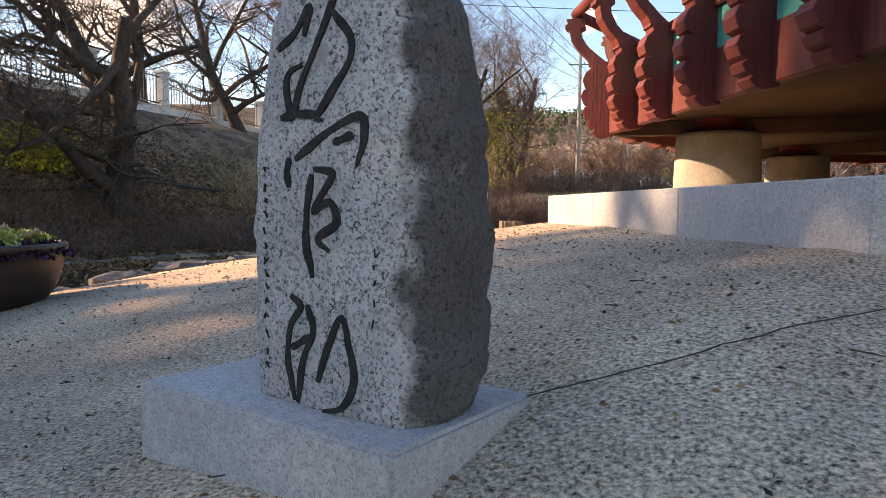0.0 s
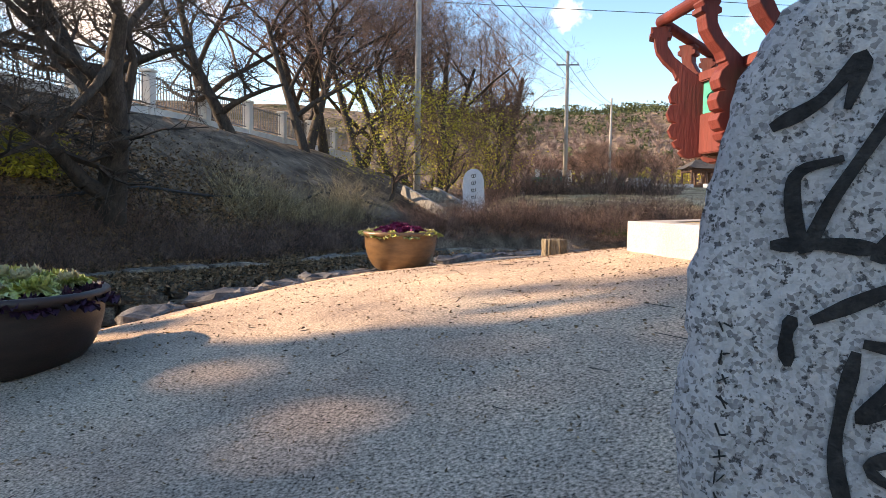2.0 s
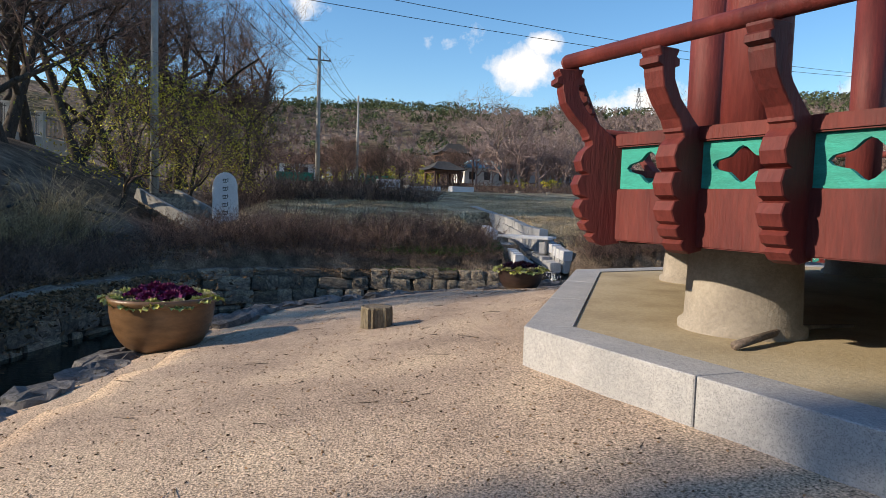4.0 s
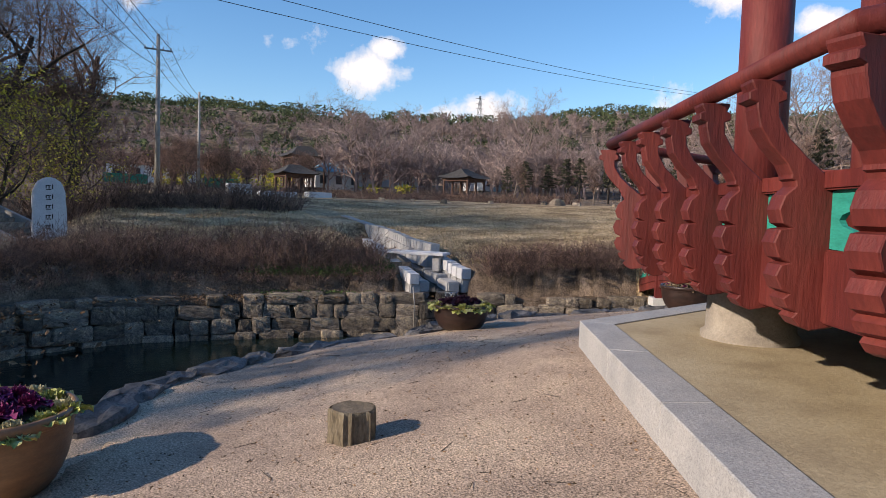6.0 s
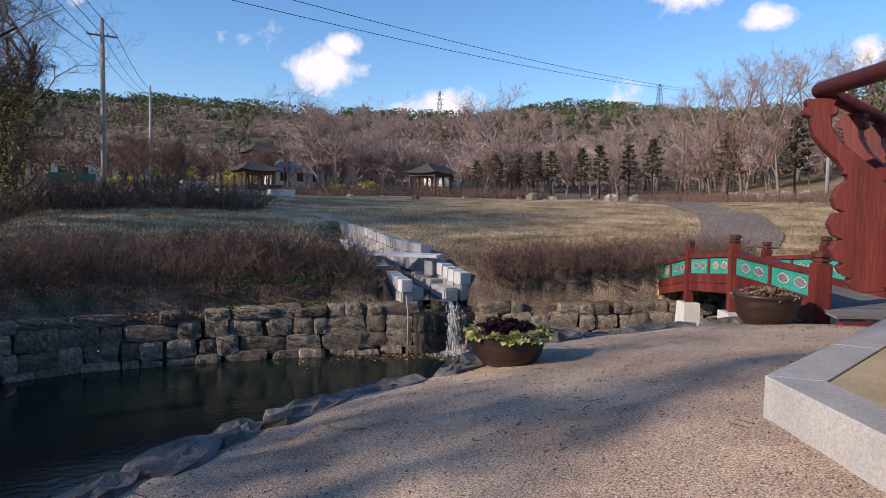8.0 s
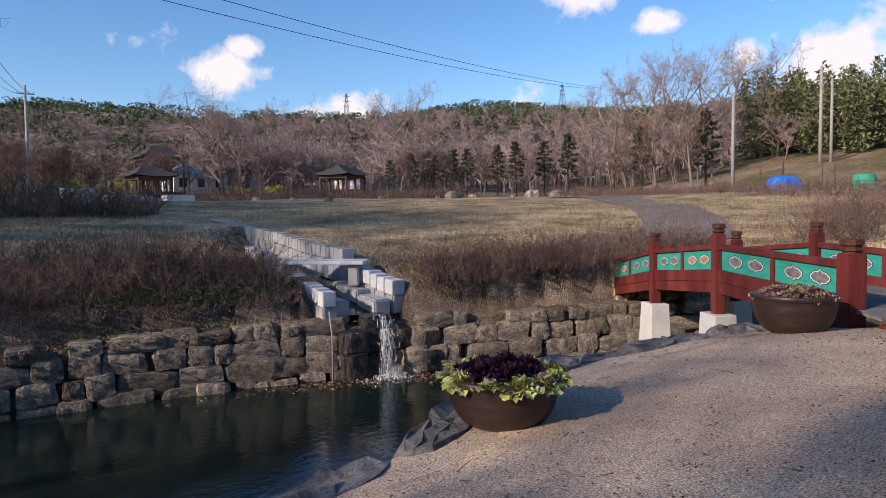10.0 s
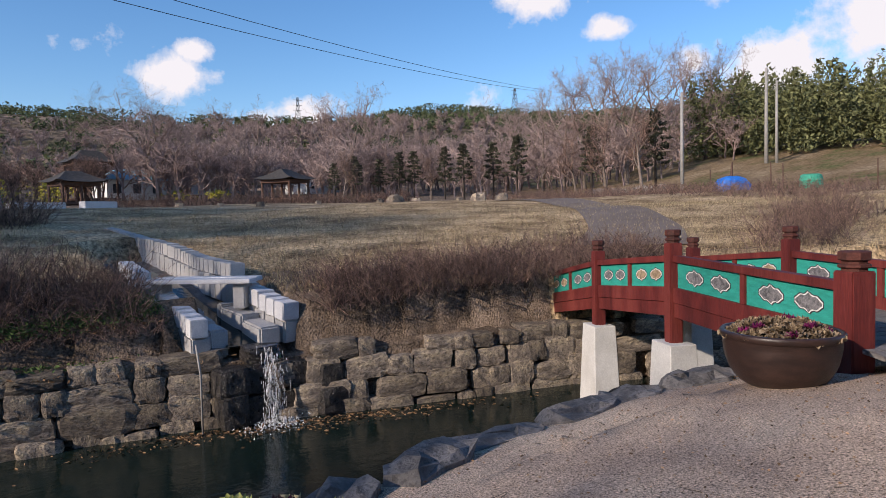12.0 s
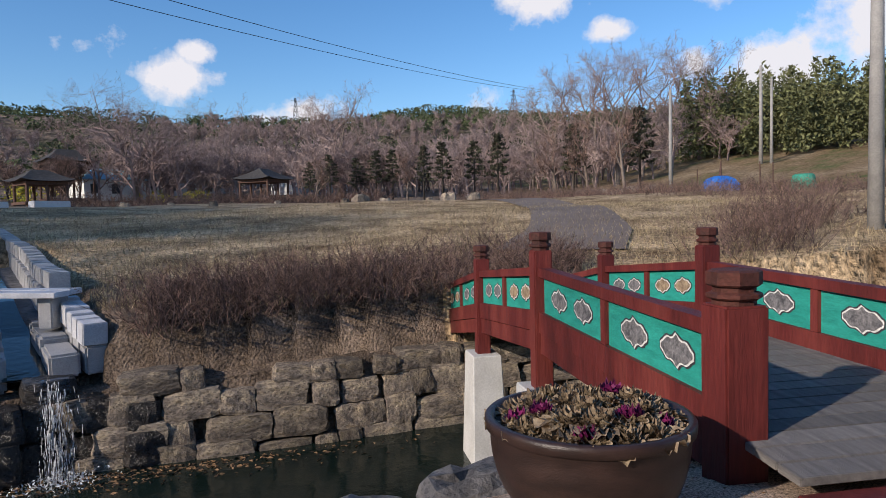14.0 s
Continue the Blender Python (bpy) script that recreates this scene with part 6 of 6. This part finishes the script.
def leaf_wood(name, label, n, b0, b1, d0, d1, h0, h1, size, mat, seed, clump=60, wide=1.6):
    r = np.random.default_rng(seed)
    b, d = np.radians(r.uniform(b0, b1, n)), np.sqrt(r.uniform(d0 ** 2, d1 ** 2, n))
    x, y = 0.2 + d * np.sin(b), 9.5 + d * np.cos(b)
    z = ground_height(x, y)
    h = r.uniform(h0, h1, n)
    t = r.uniform(0.05, 1, (n, clump))
    w = wide * (0.35 + np.sin(np.pi * np.clip(t, 0, 1)) * 0.65)
    p = np.stack([x[:, None] + r.normal(0, 1, (n, clump)) * w * 0.5, y[:, None] + r.normal(0, 1, (n, clump)) * w * 0.5, z[:, None] + h[:, None] * t], -1).reshape(-1, 3)
    v, f = leaves(p, size, 0.9, r)
    o = raw_object(name, v, f, mat)
    tagged(o, label, "trees", kind="stuff")


leaf_wood("bamboo_grove", "dense olive-green bamboo grove on the field's edge", 520, 57.5, 84, 120, 160, 8, 15, 0.36, BAMBOO_LEAF, 60, 150, 1.7)
leaf_wood("evergreen_patches", "dark green evergreen trees among the leafless woods", 130, -6, 50, 175, 360, 4, 8, 0.8, LEAF_GREEN, 61, 60, 4.0)
leaf_wood("ridge_evergreens", "dark green wooded ridge", 900, -16, 66, 380, 540, 3, 7, 0.95, LEAF_GREEN, 62, 60, 9.0)
leaf_wood("yellow_bushes", "yellow-green budding bushes by the village", 26, -4, 20, 98, 120, 1.5, 3.5, 0.3, LEAF_YELLOW, 63, 60, 2.2)


# twiggy hedges
def hedge(name, ctrl, width, height, n, label, seed, mat=TWIG, z_of=None, thick=0.006):
    r = np.random.default_rng(seed)
    c = curve_points(ctrl, 0.1)
    cx, cy = np.array([p.x for p in c]), np.array([p.y for p in c])
    i = r.integers(0, len(c) - 1, n)
    tx, ty = np.gradient(cx)[i], np.gradient(cy)[i]
    tl = np.hypot(tx, ty) + 1e-9
    o = r.uniform(-0.5, 0.5, n) * width
    x, y = cx[i] - ty / tl * o + r.normal(0, 0.05, n), cy[i] + tx / tl * o + r.normal(0, 0.05, n)
    z = ground_height(x, y) if z_of is None else z_of(x, y)
    h = height * r.uniform(0.65, 1.1, n) * (0.85 + 0.2 * fnoise(x, y, 1.4))
    A, B, RA, RB = [], [], [], []
    p = np.stack([x, y, z - 0.05], -1)
    d = np.stack([r.normal(0, 0.42, n), r.normal(0, 0.42, n), np.ones(n)], -1)
    rad = np.full(n, thick)
    for k in range(4):
        d = d + r.normal(0, 0.36, (n, 3)) * np.array([1, 1, 0.35])
        q = p + d / np.linalg.norm(d, axis=1, keepdims=True) * (h * 0.29)[:, None]
        A.append(p), B.append(q), RA.append(rad * (1 - 0.17 * k)), RB.append(rad * (0.83 - 0.17 * k))
        for side in range(2):
            e = d + r.normal(0, 0.75, (n, 3))
            m = p + (q - p) * r.uniform(0.2, 0.9, (n, 1))
            tip = m + e / np.linalg.norm(e, axis=1, keepdims=True) * (h * r.uniform(0.14, 0.3, n))[:, None]
            A.append(m), B.append(tip), RA.append(rad * 0.6), RB.append(rad * 0.25)
        p = q
    mx, my = float(x.mean()), float(y.mean())
    ob = thing(name, pose(mx, my, float(z.mean())), label, "hedge", "leafless hedges")
    o3 = np.array([mx, my, float(z.mean())])
    for nm, ix in (("stem_tangle", range(0, 12, 3)), ("twig_tangle", [k for k in range(12) if k % 3])):
        v, f = sticks(np.concatenate([A[k] for k in ix]) - o3, np.concatenate([B[k] for k in ix]) - o3, np.concatenate([RA[k] for k in ix]), np.concatenate([RB[k] for k in ix]))
        raw_object(nm, v, f, mat, ob)
    return ob


hedge("hedge", [(-6.6, 22.8), (-3.4, 23.9), (0, 24.1), (3.0, 23.8), (4.9, 23.3)], 2.3, 1.15, 3300, "leafless reddish-brown clipped hedge on the bank", 70)
hedge("hedge", [(7.6, 22.2), (9.2, 21.6), (10.7, 21.1), (11.8, 20.7)], 1.6, 0.95, 330, "leafless reddish-brown hedge beside the channel", 71)
hedge("hedge", [(-6.8, 35.5), (-3.0, 38.6), (2.0, 39.2), (5.0, 38.0)], 3.0, 1.7, 1500, "leafless brown hedge behind the name stone", 72, thick=0.012)
hedge("hedge", [(15.5, 16.4), (17.5, 17.2), (20.5, 18.5), (25, 19.0)], 2.0, 1.1, 800, "leafless brown hedge past the bridge", 73)
hedge("hedge", [along(12, 60), along(22, 62), along(30, 63), along(36, 64)], 3.0, 1.3, 1200, "leafless brown hedge at the lawn's far end", 74, thick=0.02)
hedge("hedge", [along(44, 58), along(52, 52), along(60, 46), along(70, 42)], 9.0, 0.9, 2200, "leafless low shrubs along the path", 75, thick=0.012)
bank_low = [(p.x, p.y) for p in bank_pts if -12.4 < p.x < -4.6 and p.y > 4][::12]
hedge("brush", [(x - 1.5, y + 0.7) for x, y in bank_low], 2.2, 0.75, 3600, "low tangled leafless brush above the pond wall", 76)
hedge("brush", [(-11.6, 8.5), (-10.6, 11.5), (-9.8, 14.2)], 3.6, 0.55, 1800, "low leafless scrub among fallen leaves on the slope", 85)
hedge("brush", [(-11.0, 17.2), (-9.4, 19.8), (-8.0, 22.6)], 1.6, 1.5, 700, "pale leafless bush on the slope", 77, DRY_GRASS)
bank_z = lambda x, y: np.maximum(bank_height(x, y), 0.34)
rb_line = [(p.x, p.y) for p in bank_pts if 7.2 < p.x < 15 and p.y > 12][::6]
hedge("brush", [(x + 0.35, y + 0.55) for x, y in rb_line], 1.1, 0.7, 1400, "dry tangled twigs hanging over the stone wall", 78, TWIG, bank_z)
hedge("brush", [(x + 0.75, y + 1.25) for x, y in rb_line], 1.6, 0.75, 1100, "leafless tangled twigs on the bank", 84, TWIG, bank_z)
hedge("brush", [(-5.4, 21.5), (-3, 22.8), (0, 22.95), (3, 22.65), (5.0, 22.3)], 0.7, 0.28, 1300, "dry weeds on top of the stone wall", 79, TWIG, bank_z)


def scatter_leaves(name, label, ctrl, width, n, size, mat, seed, h=0.12):
    r = np.random.default_rng(seed)
    c = curve_points(ctrl, 0.1)
    i = r.integers(0, len(c) - 1, n)
    x = np.array([c[k].x for k in i]) + r.normal(0, width / 2, n)
    y = np.array([c[k].y for k in i]) + r.normal(0, width / 2, n)
    p = np.stack([x, y, np.maximum(ground_height(x, y), 0.3) + r.uniform(0.01, h, n)], -1)
    v, f = leaves(p, size, 0.6, r)
    tagged(raw_object(name, v, f, mat), label, "leaves", kind="stuff")


scatter_leaves("green_weeds", "low green weeds on the bank beside the channel", [(1.0, 22.9), (4.0, 22.7), (5.1, 22.9)], 0.5, 3200, 0.035, IVY, 80, 0.18)
scatter_leaves("bank_litter", "brown fallen leaves on the bank", [(-6.6, 22.0), (-3, 23.2), (2, 23.2), (5, 22.8)], 1.2, 5000, 0.04, DRY_LEAF, 81, 0.06)
scatter_leaves("slope_litter", "brown fallen leaves on the slope", [(-13, 6), (-11.5, 11), (-10, 15), (-8.5, 19)], 4.0, 42000, 0.06, DRY_LEAF, 82, 0.06)
# yellow-green budding tree by the steps, and a small evergreen shrub
ytree = bare_tree(23, 5.0, 0.09, "young tree with yellow-green spring buds", BARK, TWIG, 1.3, first=0.15, spread=0.9, depth=4, kids=5, up=0.3, shrink=0.6)
yr = np.random.default_rng(90)
v, f = leaves(np.stack([yr.normal(0, 1.0, 3200), yr.normal(0, 1.0, 3200), yr.uniform(1.0, 4.4, 3200)], -1), 0.045, 0.8, yr)
raw_object("foliage", v, f, LEAF_YELLOW, ytree)
set_out(ytree, [(-9.2, 29.2, 1.35), (-7.6, 33.5, 1.5), (-6.2, 38.5, 1.3)], 8)
v, f = leaves(np.stack([yr.normal(0, 0.45, 1400), yr.normal(0, 0.45, 1400), yr.uniform(0.1, 1.3, 1400)], -1), 0.07, 0.8, yr)
shrub = thing("evergreen_shrub", pose(-12.9, 11.6, z_at(-12.9, 11.6)), "small yellow-green evergreen shrub below the trees", "shrub")
raw_object("foliage", v, f, LEAF_YELLOW, shrub)
# dry grass over the lawn
gr = np.random.default_rng(95)
n = 60000
gb, gd = np.radians(gr.uniform(-12, 82, n)), 14.6 + 26 * gr.uniform(0, 1, n) ** 1.4
x, y = 0.2 + gd * np.sin(gb), 9.5 + gd * np.cos(gb)
ok = ~inside(x, y, pool) & (np.abs(x - 6.15) > 1.05) & (x > -5)
x, y = x[ok], y[ok]
z = ground_height(x, y)
ok = z > 0
x, y, z = x[ok], y[ok], z[ok]
a = np.stack([x, y, z - 0.01], -1)
hgt = gr.uniform(0.05, 0.16, len(x))[:, None]
b = a + np.concatenate([gr.normal(0, 0.05, (len(x), 2)), hgt], 1)
v, f = sticks(a, b, 0.007, 0.002)
tagged(raw_object("dry_grass", v, f, DRY_GRASS), "short straw-coloured winter grass", "grass", kind="stuff")
# twigs, gravel and leaves on the sand
n = 26000
x, y = gr.uniform(-4.2, 9, n), gr.uniform(-3.5, 13.6, n)
ok = ~inside(x, y, pool) & (np.max([(x - OCT_C.x) * q.x + (y - OCT_C.y) * q.y for q in oct_normals], axis=0) > 5.62)
x, y = x[ok], y[ok]
p = np.stack([x, y, path_height(x, y) + 0.004], -1)
v, f = leaves(p, 0.011, 0.25, gr)
tagged(raw_object("leaf_bits", v, f, DRY_LEAF), "small dark leaf bits on the sand", "leaves", kind="stuff")
m = 260
a = p[gr.integers(0, len(p), m)]
t = gr.uniform(0, 6.28, m)
b = a + np.stack([np.cos(t), np.sin(t), np.zeros(m)], -1) * gr.uniform(0.04, 0.2, (m, 1)) + np.array([0, 0, 0.006])
v, f = sticks(a, b, 0.003, 0.002)
tagged(raw_object("fallen_twigs", v, f, BARK), "thin dark twigs lying on the sand", "twigs", kind="stuff")


# evergreens added behind the fence, out of view, to shade the yard's near end
def evergreen(seed, h, wide, n, low=0.1):
    r = np.random.default_rng(seed)
    t = thing("evergreen_tree", pose(0, 0, 0), "unseen evergreen tree added behind the fence for shade", "tree", "evergreen trees")
    bm = bmesh.new()
    tube(bm, [(0, 0, -0.3), (0.1, 0, h * 0.5), (0, 0, h * 0.95)], [0.28, 0.2, 0.05], 9)
    part("trunk", bm, BARK, t, "", True)
    u = r.uniform(low, 1, n)
    w = wide * (1.05 - u) ** 0.6
    a, q = r.uniform(0, 6.28, n), np.sqrt(r.uniform(0.1, 1, n))
    v, f = leaves(np.stack([w * q * np.cos(a), w * q * np.sin(a), h * u + 0.3 * np.sin(5 * a)], -1), 0.3, 0.8, r)
    raw_object("foliage", v, f, LEAF_GREEN, t)
    return t


set_out(evergreen(7, 9.5, 2.6, 1700), [(-20.0, -9.0, 1.35), (-19.0, -5.6, 1.4), (-18.2, -3.2, 1.3), (-20.4, -0.8, 0.95)], 9)
# a sparse one, added unseen to dapple the ground farther on
set_out(evergreen(8, 9.8, 2.4, 260), [(-21.5, 8.6, 0.85)], 10)
# added unseen with a high crown only, to shade ground by the platform
set_out(evergreen(9, 9.2, 2.3, 420, 0.55), [(-20.6, 0.6, 1.0)], 11)
